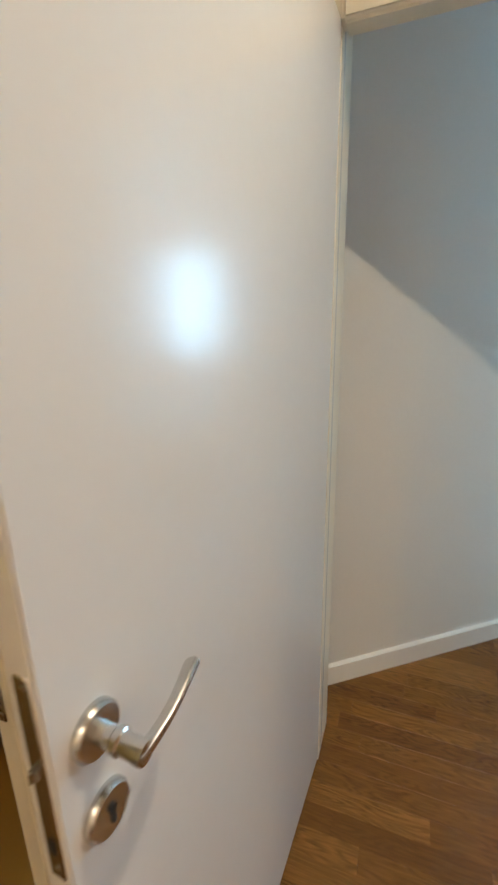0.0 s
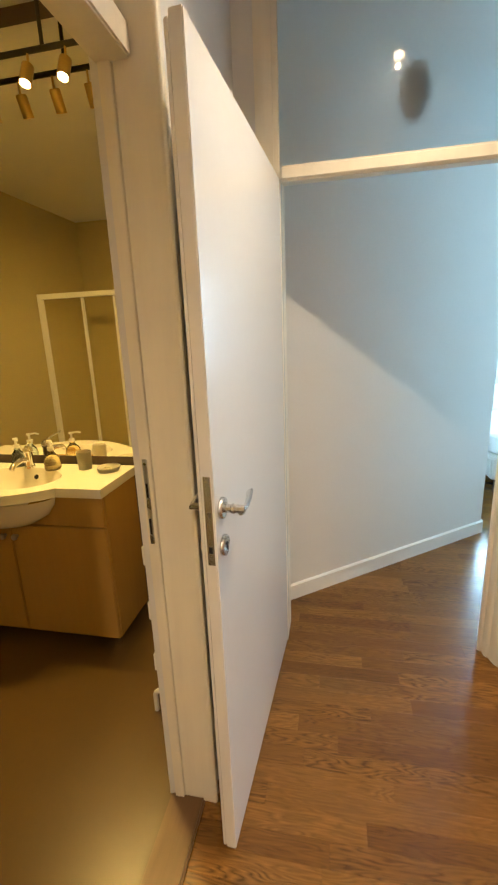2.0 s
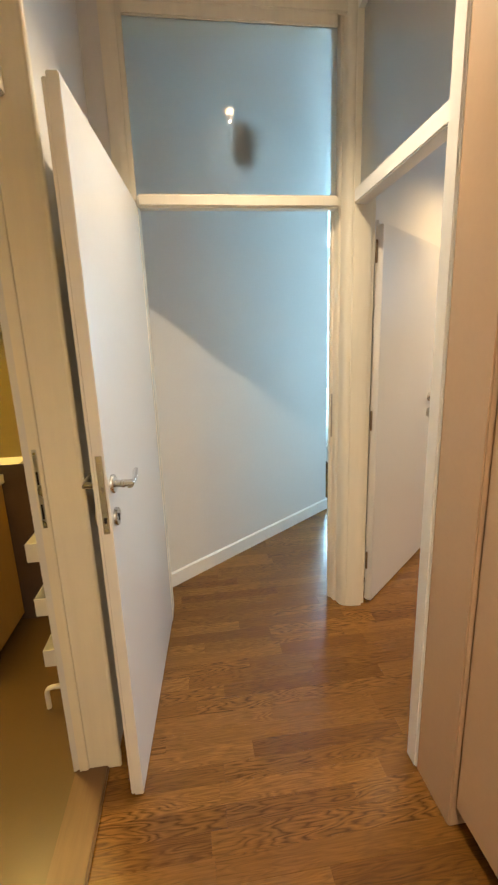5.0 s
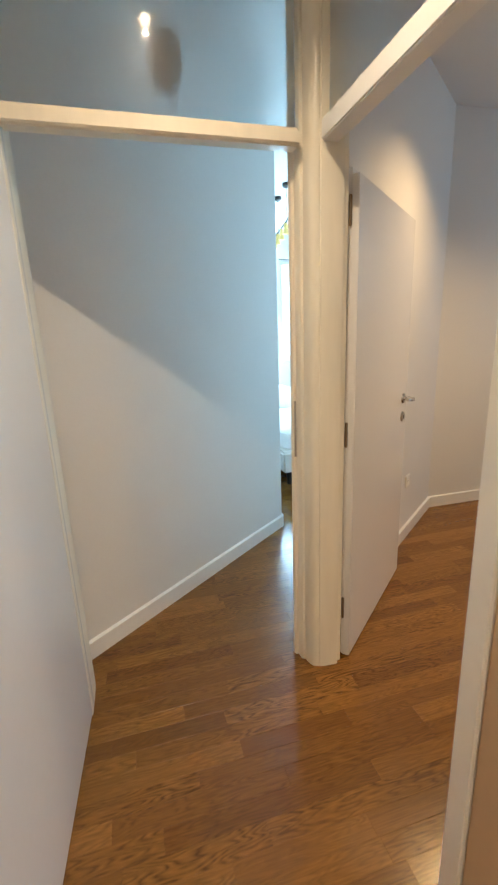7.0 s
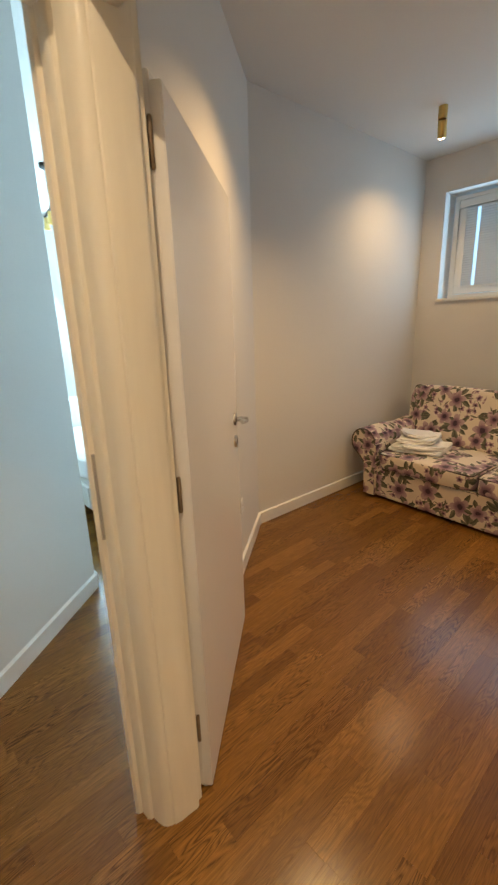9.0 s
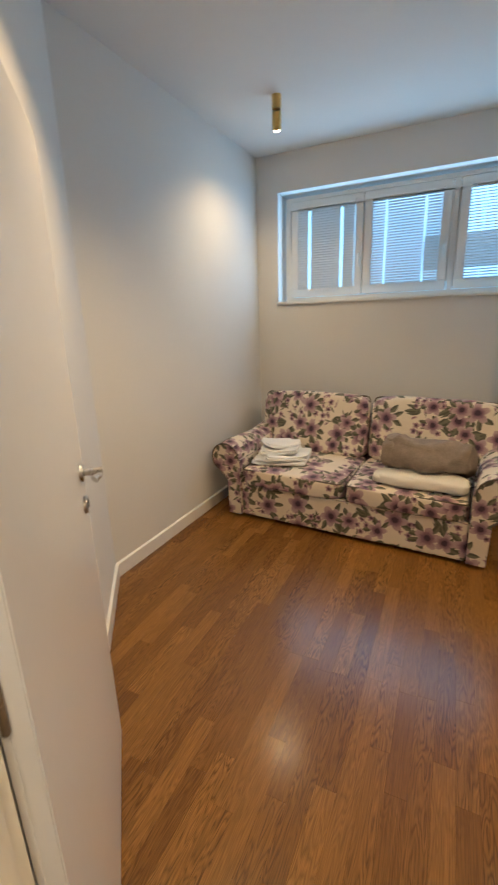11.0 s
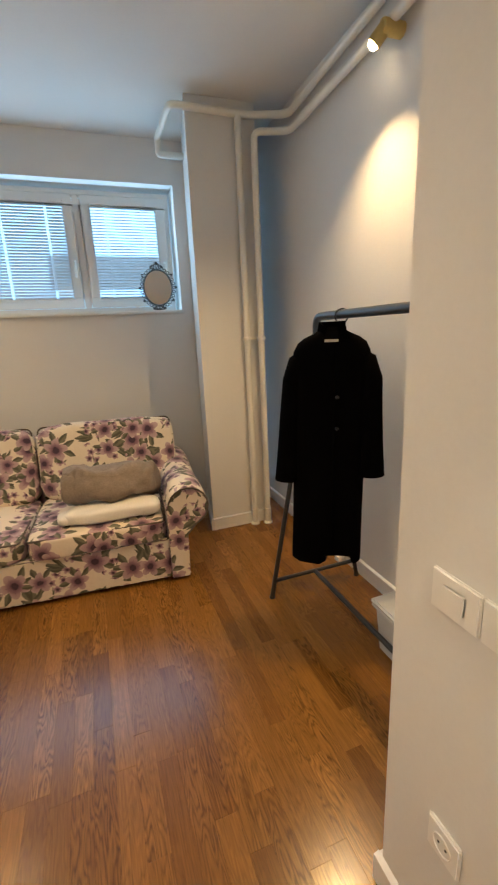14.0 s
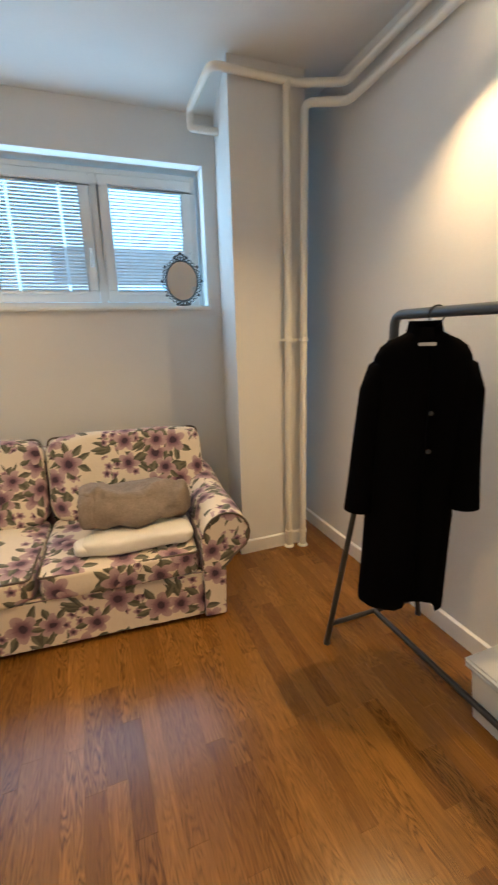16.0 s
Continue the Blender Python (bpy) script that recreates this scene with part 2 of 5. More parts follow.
# ---- mesh helpers ----
def add_box(bm, lo, hi, m=None):
    vs = [bm.verts.new((x, y, z)) for x in (lo[0], hi[0]) for y in (lo[1], hi[1]) for z in (lo[2], hi[2])]
    for f in ((0, 1, 3, 2), (4, 6, 7, 5), (0, 4, 5, 1), (2, 3, 7, 6), (0, 2, 6, 4), (1, 5, 7, 3)):
        bm.faces.new([vs[i] for i in f])
    if m is not None:
        bmesh.ops.transform(bm, matrix=m, verts=vs)
    return vs


def add_prism(bm, pts, z0, z1):
    """A vertical prism over a counter-clockwise footprint."""
    lo, hi = [bm.verts.new((x, y, z0)) for x, y in pts], [bm.verts.new((x, y, z1)) for x, y in pts]
    bm.faces.new(lo[::-1])
    bm.faces.new(hi)
    for i in range(len(pts)):
        j = (i + 1) % len(pts)
        bm.faces.new((lo[i], lo[j], hi[j], hi[i]))


def add_lathe(bm, profile, segs=24, m=None):
    """A turned body from (radius, height) pairs."""
    rings = []
    for r, z in profile:
        rings.append([bm.verts.new((r * math.cos(a), r * math.sin(a), z)) for a in (2 * math.pi * k / segs for k in range(segs))] if r > 1e-6 else [bm.verts.new((0, 0, z))])
    for a, b in zip(rings, rings[1:]):
        for k in range(segs):
            j = (k + 1) % segs
            if len(a) == 1 and len(b) == 1:
                continue
            if len(a) == 1:
                bm.faces.new((a[0], b[j], b[k]))
            elif len(b) == 1:
                bm.faces.new((a[k], a[j], b[0]))
            else:
                bm.faces.new((a[k], a[j], b[j], b[k]))
    vs = [v for r in rings for v in r]
    if m is not None:
        bmesh.ops.transform(bm, matrix=m, verts=vs)
    return vs


def add_tube(bm, path, radius, segs=12, radii=None, flat=1.0):
    """A round bar along a path of points, with closed ends."""
    pts = [Vector(p) for p in path]
    rings, up = [], None
    for i, p in enumerate(pts):
        d = (pts[min(i + 1, len(pts) - 1)] - pts[max(i - 1, 0)]).normalized()
        if up is None:
            up = d.orthogonal().normalized()
        up = (up - d * up.dot(d)).normalized()
        side = d.cross(up)
        r = radii[i] if radii else radius
        rings.append([bm.verts.new(p + up * (r * math.cos(a)) + side * (r * flat * math.sin(a))) for a in (2 * math.pi * k / segs for k in range(segs))])
    for a, b in zip(rings, rings[1:]):
        for k in range(segs):
            j = (k + 1) % segs
            bm.faces.new((a[k], a[j], b[j], b[k]))
    bm.faces.new(rings[0][::-1])
    bm.faces.new(rings[-1])


def bend(points, radius, steps=5):
    """Rounds the corners of a polyline."""
    pts = [Vector(p) for p in points]
    out = [pts[0]]
    for a, p, b in zip(pts, pts[1:], pts[2:]):
        u, v = (a - p), (b - p)
        r = min(radius, u.length * 0.49, v.length * 0.49)
        s, e = p + u.normalized() * r, p + v.normalized() * r
        for k in range(steps + 1):
            t = k / steps
            out.append(s * (1 - t) ** 2 + p * 2 * t * (1 - t) + e * t * t)
    out.append(pts[-1])
    return out


def soften(bm, width=0.004, segs=2, angle=35):
    bmesh.ops.remove_doubles(bm, verts=bm.verts, dist=1e-5)
    edges = [e for e in bm.edges if len(e.link_faces) == 2 and e.calc_face_angle(0) > radians(angle)]
    bmesh.ops.bevel(bm, geom=edges, offset=width, segments=segs, affect="EDGES", clamp_overlap=True)


def finish(name, bm, material, smooth=True):
    bmesh.ops.recalc_face_normals(bm, faces=bm.faces)
    me = bpy.data.meshes.new(name)
    bm.to_mesh(me)
    bm.free()
    for mat in material if isinstance(material, (list, tuple)) else [material]:
        me.materials.append(mat)
    if smooth:
        me.polygons.foreach_set("use_smooth", [True] * len(me.polygons))
        me.set_sharp_from_angle(angle=radians(38))
    return me


def part(name, bm, material, parent=None, label="", smooth=True):
    ob = new(name, finish(name, bm, material, smooth))
    if parent is not None:
        ob.parent = parent
    if label:
        ob["label"] = label
    return ob


def thing(name, label, category, m=None, group="", kind=""):
    ob = new(name)
    ob.empty_display_size = 0.05
    if m is not None:
        ob.matrix_world = m
    return tagged(ob, label, category, group, kind)


def block(name, lo, hi, material, parent=None, label="", bevel=0.004, segs=2):
    bm = bmesh.new()
    add_box(bm, lo, hi)
    if bevel:
        soften(bm, bevel, segs)
    return part(name, bm, material, parent, label)


def structure(name, bm, material, label, category, smooth=False):
    return tagged(part(name, bm, material, None, "", smooth), label, category, "", "structure")

# ---- the large structure ----
CEILING = 2.83
U, N = Vector((0.793, 0.609)), Vector((-0.609, 0.793))
BEND_A, BEND_B = Vector((1.225, 2.622)), Vector((2.46, 2.534))


def walls(name, pieces, material, label, category="wall"):
    """One wall: prisms of (footprint, bottom, top)."""
    bm = bmesh.new()
    for pts, z0, z1 in pieces:
        add_prism(bm, pts, z0, z1)
    return structure(name, bm, material, label, category)


def rect(x0, x1, y0, y1):
    return [(x0, y0), (x1, y0), (x1, y1), (x0, y1)]


# hall
walls("wall_hall_west", [(rect(-0.36, -0.215, -2.2, -0.44), 0, CEILING), (rect(-0.36, -0.215, 0.51, 1.30), 0, CEILING), (rect(-0.34, -0.228, -0.44, 0.51), 2.72, CEILING)], PLASTER, "white plastered hall wall with the bathroom doorway")
walls("wall_hall_south", [(rect(-0.36, 0.95, -2.32, -2.2), 0, CEILING)], PLASTER, "white plastered wall closing the hall")
walls("wall_hall_north", [(rect(-0.36, -0.135, 1.30, 1.42), 0, CEILING), (rect(-0.135, 0.83, 1.32, 1.42), 2.74, CEILING)], PLASTER, "white plastered wall round the corridor doorway")
walls("wall_hall_east", [(rect(0.90, 0.96, 0.39, 1.25), 2.74, CEILING)], PLASTER, "white plastered strip above the bedroom transom")
walls("wall_stub", [([(0.96, 0.24), (1.72, 0.24), (1.72, 0.36), (0.96, 0.36)], 0, CEILING), (rect(1.60, 1.72, -0.45, 0.24), 0, CEILING)], PLASTER, "light grey plastered wall beside the room doorway")
# corridor that runs off at an angle
p0 = (-0.339, 1.42)
walls("wall_corridor_angled", [([p0, tuple(BEND_A), (1.225, 2.80), (1.10, 2.80), (-0.45, 1.56)], 0, CEILING)], PLASTER, "pale plastered corridor wall set at an angle")
q0 = BEND_B - U * 1.86
walls("wall_room_angled", [([tuple(q0), tuple(BEND_B), tuple(BEND_B + Vector((0.0, 0.14))), tuple(BEND_B + N * 0.12), tuple(q0 + N * 0.12)], 0, CEILING)], PLASTER, "light plastered wall at an angle behind the open door")
# small room
walls("wall_room_north", [([(2.46, 2.534), (4.59, 2.49), (4.59, 2.65), (2.46, 2.674)], 0, CEILING)], PLASTER, "light grey plastered side wall of the small room")
walls("wall_room_south", [(rect(0.81, 4.95, -0.60, -0.45), 0, CEILING)], PLASTER, "light grey plastered wall behind the clothes rack")
WY0, WY1, WZ0, WZ1 = 0.178, 2.292, 1.62, 2.535
# left open beside the column for the added strip that imitates daylight
walls("wall_room_east", [(rect(4.59, 4.95, -0.245, WY0), 0, CEILING), (rect(4.59, 4.95, -0.45, -0.245), 0, 0.12), (rect(4.59, 4.95, -0.45, -0.245), 2.76, CEILING), (rect(4.59, 4.95, WY1, 2.65), 0, CEILING), (rect(4.59, 4.95, WY0, WY1), 0, WZ0), (rect(4.59, 4.95, WY0, WY1), WZ1, CEILING)], PLASTER, "light grey plastered wall with a wide high window")
COL = Vector((3.94, 0.205)), Vector((4.59, 0.085))
walls("column", [([(3.94, -0.245), (4.59, -0.245), tuple(COL[1]), tuple(COL[0])], 0, CEILING)], PLASTER, "light grey plastered column beside the heating pipes", "column")
# bedroom beyond
walls("wall_bedroom_west", [(rect(1.10, 1.225, 2.80, 6.2), 0, CEILING)], PLASTER, "white plastered bedroom wall")
walls("wall_bedroom_north", [(rect(1.10, 2.53, 6.2, 6.45), 0, CEILING), (rect(4.1, 4.6, 6.2, 6.45), 0, CEILING), (rect(2.53, 4.1, 6.2, 6.45), 0, 1.0), (rect(2.53, 4.1, 6.2, 6.45), 2.5, CEILING)], PLASTER, "white plastered bedroom wall with a bright window")
walls("wall_bedroom_east", [(rect(4.6, 4.75, 2.65, 6.45), 0, CEILING)], PLASTER, "white plastered bedroom wall")
# bathroom
walls("wall_bath_north", [(rect(-2.97, -0.36, 1.45, 1.56), 0, CEILING)], BROWNT, "dark brown tiled bathroom wall below the mirror")
walls("wall_bath_west", [(rect(-2.97, -2.85, -1.62, 1.45), 0, CEILING)], BATHWALL, "yellowish painted bathroom wall")
walls("wall_bath_south", [(rect(-2.97, -0.36, -1.74, -1.62), 0, CEILING)], BATHWALL, "yellowish painted bathroom wall behind the shower")
bm = bmesh.new()
add_box(bm, (-0.365, -2.2, 0), (-0.36, -0.44, CEILING))
add_box(bm, (-0.365, 0.56, 0), (-0.36, 1.45, CEILING))
structure("wall_bath_east", bm, BATHWALL, "yellowish painted bathroom wall by the door", "wall")
bm = bmesh.new()
add_box(bm, (-3.0, -2.4, CEILING), (5.0, 6.5, CEILING + 0.12))
structure("ceiling", bm, CEIL, "smooth white painted ceiling", "ceiling")

# skirting boards
SK_H, SK_T = 0.092, 0.016


def skirting(name, runs, label="white painted skirting board"):
    """Boards along (start, end) with the room on the left-hand side of each run."""
    bm = bmesh.new()
    for a, b in runs:
        a, b = Vector(a), Vector(b)
        d = (b - a).normalized()
        s = Vector((-d.y, d.x)) * SK_T
        pts = [tuple(a), tuple(b), tuple(b + s), tuple(a + s)]
        lo, hi = [bm.verts.new((x, y, 0.001)) for x, y in pts], [bm.verts.new((x, y, SK_H)) for x, y in pts]
        hi[2].co.z -= 0.006
        hi[3].co.z -= 0.006
        bm.faces.new(lo[::-1]), bm.faces.new(hi)
        for i in range(4):
            j = (i + 1) % 4
            bm.faces.new((lo[i], lo[j], hi[j], hi[i]))
    return structure(name, bm, TRIM, label, "skirting")


skirting("baseboard_corridor", [(tuple(BEND_A), p0), ((1.225, 2.80), tuple(BEND_A))])
skirting("baseboard_room_angled", [(tuple(BEND_B), tuple(q0 + U * 0.28))])
skirting("baseboard_room_north", [((4.59, 2.49), (2.46, 2.534))])
skirting("baseboard_room_east", [((4.59, 0.085), (4.59, 2.49)), ((4.59, -0.45), (4.59, -0.245))])
skirting("baseboard_column", [((3.94, -0.262), (3.94, 0.205)), ((3.94 - SK_T, 0.208), (4.59, 0.085)), ((4.59, -0.246), (3.94 - SK_T, -0.246))])
skirting("baseboard_room_south", [((1.72, -0.45), (4.59, -0.45))])
skirting("baseboard_stub", [((0.97, 0.36), (1.72 + SK_T, 0.36)), ((1.72, 0.36), (1.72, -0.45))])

# door linings: bathroom
bm = bmesh.new()
add_box(bm, (-0.335, 0.495, 0), (-0.306, 0.56, 2.03))
add_box(bm, (-0.306, 0.507, 0), (-0.206, 0.5095, 2.72))
add_box(bm, (-0.215, 0.51, 0), (-0.203, 0.542, CEILING))
add_tube(bm, [(-0.206, 0.514, 0.0), (-0.206, 0.514, CEILING - 0.001)], 0.0085, 10)
add_box(bm, (-0.375, -0.50, 0), (-0.335, -0.425, 2.03))
add_box(bm, (-0.335, -0.44, 0), (-0.206, -0.43, 2.72))
add_box(bm, (-0.215, -0.52, 0), (-0.203, -0.44, CEILING))
soften(bm, 0.004)
bath_frame = structure("door_frame_bathroom", bm, CREAM, "cream painted wooden bathroom door frame", "door frame", True)
bm = bmesh.new()
add_box(bm, (-0.345, -0.43, 2.03), (-0.262, 0.507, 2.095))
soften(bm, 0.005)
part("transom_rail", bm, CREAM, bath_frame)
bm = bmesh.new()
add_box(bm, (-0.315, -0.43, 2.095), (-0.307, 0.507, 2.72))
structure("window_transom_bathroom", bm, FROST, "frosted glass transom above the bathroom doorway", "transom window")

# door linings: corridor doorway
bm = bmesh.new()
add_box(bm, (-0.135, 1.285, 0), (-0.048, 1.44, CEILING - 0.001))
add_box(bm, (-0.105, 1.277, 0), (-0.065, 1.285, CEILING - 0.001))
add_box(bm, (-0.048, 1.285, 2.70), (0.83, 1.40, 2.75))
add_box(bm, (-0.135, 1.278, 2.745), (0.93, 1.30, CEILING - 0.001))
soften(bm, 0.004)
hall_frame = structure("door_frame_corridor", bm, CREAM, "cream painted wooden frame of the corridor doorway", "door frame", True)
bm = bmesh.new()
add_box(bm, (-0.048, 1.262, 2.010), (0.838, 1.325, 2.064))
soften(bm, 0.010, 3)
part("transom_rail", bm, CREAM, hall_frame)
bm = bmesh.new()
add_box(bm, (-0.048, 1.296, 2.064), (0.83, 1.304, 2.70))
structure("window_transom_corridor", bm, FROST, "frosted glass transom above the corridor doorway", "transom window")

# the moulded post between both doorways
bm = bmesh.new()
prof = [(0.905, 1.490), (0.838, 1.378), (0.826, 1.358), (0.832, 1.346), (0.843, 1.344), (0.845, 1.316), (0.851, 1.308), (0.860, 1.306), (0.863, 1.290)]
prof += [(0.925 - 0.060 * s * math.cos(radians(a)), 1.287 - 0.046 * s * math.sin(radians(a))) for a, s in ((8, 1.0), (24, 1.02), (40, 1.02), (56, 1.0), (61, 0.93), (66, 1.0), (84, 1.02))]
prof += [(0.945, 1.239), (0.975, 1.236), (0.983, 1.240), (0.986, 1.252), (1.004, 1.254), (1.006, 1.40), (0.985, 1.45)]
add_prism(bm, prof, 0, CEILING)
structure("door_post", bm, CREAM, "cream moulded door post between the corridor and room doorways", "door post", True)

# room doorway
bm = bmesh.new()
add_box(bm, (0.806, 0.335, 0), (0.975, 0.392, CEILING - 0.001))
soften(bm, 0.005)
room_frame = structure("door_frame_room", bm, TRIM, "white painted frame of the small room doorway", "door frame", True)
bm = bmesh.new()
add_box(bm, (0.898, 0.392, 2.02), (0.962, 1.245, 2.085))
soften(bm, 0.006)
part("transom_rail", bm, TRIM, room_frame)
bm = bmesh.new()
add_box(bm, (0.925, 0.392, 2.085), (0.933, 1.25, 2.74))
structure("window_transom_room", bm, FROST, "frosted glass transom above the room doorway", "transom window")

# threshold and bathroom floor
bm = bmesh.new()
add_box(bm, (-0.352, -0.43, 0), (-0.238, 0.507, 0.018))
soften(bm, 0.006)
structure("threshold", bm, THRESH, "worn oak threshold of the bathroom doorway", "threshold", True)
bm = bmesh.new()
add_box(bm, (-2.97, -1.74, -0.05), (-0.345, 1.56, 0.004))
structure("floor_bathroom", bm, RESIN, "olive-brown smooth resin bathroom floor", "floor")
# ---- doors and their fittings ----
def lever(parent, x, z, face, out, towards):
    """A curved steel lever on a round rose, and a key rose below it. face: the leaf's side; out: +1 or -1 along y."""
    bm = bmesh.new()
    add_lathe(bm, [(0, 0), (0.027, 0), (0.027, 0.006), (0.024, 0.010), (0.014, 0.011), (0.0, 0.011)], 28, pose(x, face, z, -90 * out))
    rose = part("handle_rose", bm, STEEL, parent, "brushed steel rose")
    bm = bmesh.new()
    add_lathe(bm, [(0.0105, 0.008), (0.0105, 0.026), (0.0125, 0.028), (0.0125, 0.034), (0.0105, 0.036), (0.0105, 0.060), (0.0, 0.062)], 20, pose(x, face, z, -90 * out))
    pts, rad = [], []
    for k in range(21):
        t = k / 20
        ease = t * t * (3 - 2 * t)
        pts.append((x + towards * (0.100 * t - 0.006), face + out * (0.053 + 0.005 * math.sin(t * 3.1416) - 0.006 * t), z - 0.004 + 0.012 * ease))
        rad.append(0.0118 - 0.0035 * math.sin(t * 3.1416) * 0.6)
    add_tube(bm, pts, 0.01, 14, rad, 0.62)
    part("lever", bm, STEEL, rose, "curved brushed steel lever")
    bm = bmesh.new()
    add_lathe(bm, [(0, 0), (0.027, 0), (0.027, 0.006), (0.024, 0.010), (0.006, 0.010), (0.0, 0.010)], 28, pose(x, face, z - 0.098, -90 * out))
    key = part("key_rose", bm, STEEL, parent, "brushed steel key rose")
    bm = bmesh.new()
    add_lathe(bm, [(0, 0), (0.0042, 0), (0.0042, 0.0125), (0, 0.0125)], 14, pose(x, face, z - 0.092, -90 * out))
    a, b = sorted((face, face + out * 0.0122))
    add_box(bm, (x - 0.002, a, z - 0.110), (x + 0.002, b, z - 0.094))
    part("keyhole", bm, DARKP, key)


def lock_plate(parent, name, lo, hi, axis, material=STEEL, holes=()):
    """A slim plate with rounded ends let into an edge, with dark slots and screws."""
    bm = bmesh.new()
    add_box(bm, lo, hi)
    soften(bm, 0.0015, 1)
    plate = part(name, bm, material, parent, "steel lock plate")
    for k, (z0, z1) in enumerate(holes):
        bm = bmesh.new()
        l2, h2 = list(lo), list(hi)
        l2[2], h2[2] = z0, z1
        for i in range(2):
            if i != axis:
                c, w = (lo[i] + hi[i]) / 2, (hi[i] - lo[i]) * 0.20
                l2[i], h2[i] = c - w, c + w
        l2[axis] -= 0.0012
        h2[axis] += 0.0012
        add_box(bm, l2, h2)
        part("slot", bm, DARKP, plate)
    for z in (lo[2] + 0.012, hi[2] - 0.012):
        bm = bmesh.new()
        c = [(lo[i] + hi[i]) / 2 for i in range(2)]
        turn = pose(c[0], c[1], z, 0, 90, 0) if axis == 0 else pose(c[0], c[1], z, 90, 0, 0)
        t = (hi[axis] - lo[axis]) / 2 + 0.0008
        add_lathe(bm, [(0, -t), (0.004, -t), (0.004, t), (0, t)], 10, turn)
        part("screw", bm, CHROME, plate)
    return plate


AGED = surface("tarnished_brass", (0.22, 0.16, 0.10), 0.5, metal=0.4, vary=0.25, grain=80)


def hinge(parent, x, y, z):
    bm = bmesh.new()
    add_lathe(bm, [(0, 0), (0.004, 0.001), (0.0055, 0.004), (0.0055, 0.048), (0.0045, 0.049), (0.0045, 0.051), (0.0055, 0.052), (0.0055, 0.098), (0.004, 0.101), (0, 0.102)], 14, pose(x, y, z))
    return part("hinge", bm, AGED, parent, "small tarnished barrel hinge")


L0, L1 = Vector((-0.047, 1.338)), Vector((-0.109, 0.388))
LW = (L1 - L0).length
ang = math.degrees(math.atan2(L1.y - L0.y, L1.x - L0.x))
door_1 = thing("door_1", "white lacquered open door with a curved steel lever", "door", pose(L0.x, L0.y, 0, 0, 0, ang), kind="structure")
bm = bmesh.new()
add_box(bm, (0, -0.040, 0.010), (LW - 0.003, -0.029, 2.020))
add_box(bm, (0, -0.029, 0.010), (LW, 0, 2.030))
soften(bm, 0.0025)
part("leaf", bm, DOORW, door_1)
lever(door_1, LW - 0.046, 1.066, 0.0, 1, -1)
bm = bmesh.new()
add_lathe(bm, [(0, 0), (0.024, 0), (0.024, 0.006), (0.010, 0.009), (0.009, 0.034), (0, 0.036)], 20, pose(LW - 0.046, -0.040, 1.066, 90))
add_tube(bm, [(LW - 0.044, -0.074, 1.064), (LW - 0.060, -0.076, 1.068), (LW - 0.085, -0.072, 1.080), (LW - 0.105, -0.066, 1.084)], 0.009, 12, [0.0105, 0.010, 0.008, 0.009], 0.7)
part("rear_lever", bm, STEEL, door_1, "short steel lever on the far side")
bm = bmesh.new()
add_lathe(bm, [(0.013, 0), (0.024, 0), (0.024, 0.006), (0.021, 0.011), (0.013, 0.011)], 24, pose(LW - 0.046, -0.040, 0.968, 90))
part("rear_key_rose", bm, STEEL, door_1, "steel key rose on the far side")
lock_plate(door_1, "lock_plate", (LW - 0.0025, -0.0245, 0.935), (LW + 0.0012, -0.0055, 1.160), 0, holes=((0.968, 0.984),))
bm = bmesh.new()
add_box(bm, (LW - 0.008, -0.019, 1.056), (LW + 0.009, -0.011, 1.072))
soften(bm, 0.003)
part("latch_bolt", bm, STEEL, door_1)

R0, R1 = Vector((1.045, 1.251)), Vector((1.672, 1.802))
RW = (R1 - R0).length
ang2 = math.degrees(math.atan2(R1.y - R0.y, R1.x - R0.x))
door_2 = thing("door_2", "white lacquered door opened flat against the angled wall", "door", pose(R0.x, R0.y, 0, 0, 0, ang2), kind="structure")
bm = bmesh.new()
add_box(bm, (0, 0, 0.010), (RW, 0.026, 1.945))
add_box(bm, (0, 0.026, 0.010), (RW - 0.012, 0.040, 1.965))
soften(bm, 0.0025)
part("leaf", bm, DOORW, door_2)
lever(door_2, RW - 0.082, 1.068, 0.0, -1, -1)
lock_plate(door_2, "lock_plate", (RW - 0.002, 0.004, 0.925), (RW + 0.0012, 0.022, 1.155), 0, holes=((1.06, 1.072),))
for hz in (0.20, 0.98, 1.78):
    hinge(door_2, -0.004, 0.030, hz)

# strike plates on the bathroom frame and on the post
lock_plate(bath_frame, "strike_plate", (-0.328, 0.4925, 0.925), (-0.315, 0.4955, 1.165), 1, holes=((1.06, 1.10), (0.955, 1.0)))
bm = bmesh.new()
add_box(bm, (0.8340, 1.3425, 0.945), (0.8420, 1.3465, 1.170))
strike = part("strike_plate", bm, STEEL, hall_frame, "narrow dark steel strike plate")

# ---- hall: tall cupboard ----
wardrobe = thing("wardrobe", "tall built-in hall cupboard in beige laminate", "wardrobe", pose(0.81, 0.335, 0))
block("side_panel", (0.002, -0.185, 0.0), (0.12, -0.001, CEILING - 0.002), BEIGE, wardrobe)
block("plinth", (0.06, -2.2, 0.0), (0.14, -0.187, 0.078), BLACKM, wardrobe)
for k in range(3):
    y1 = -0.189 - 0.60 * k
    d = block("door", (0.016, y1 - 0.596, 0.082), (0.036, y1, 2.30), BEIGE, wardrobe)
    block("top_door", (0.016, y1 - 0.596, 2.304), (0.036, y1, CEILING - 0.01), BEIGE, wardrobe)
block("carcass", (0.038, -2.2, 0.08), (0.80, -0.187, CEILING - 0.003), BEIGE, wardrobe)

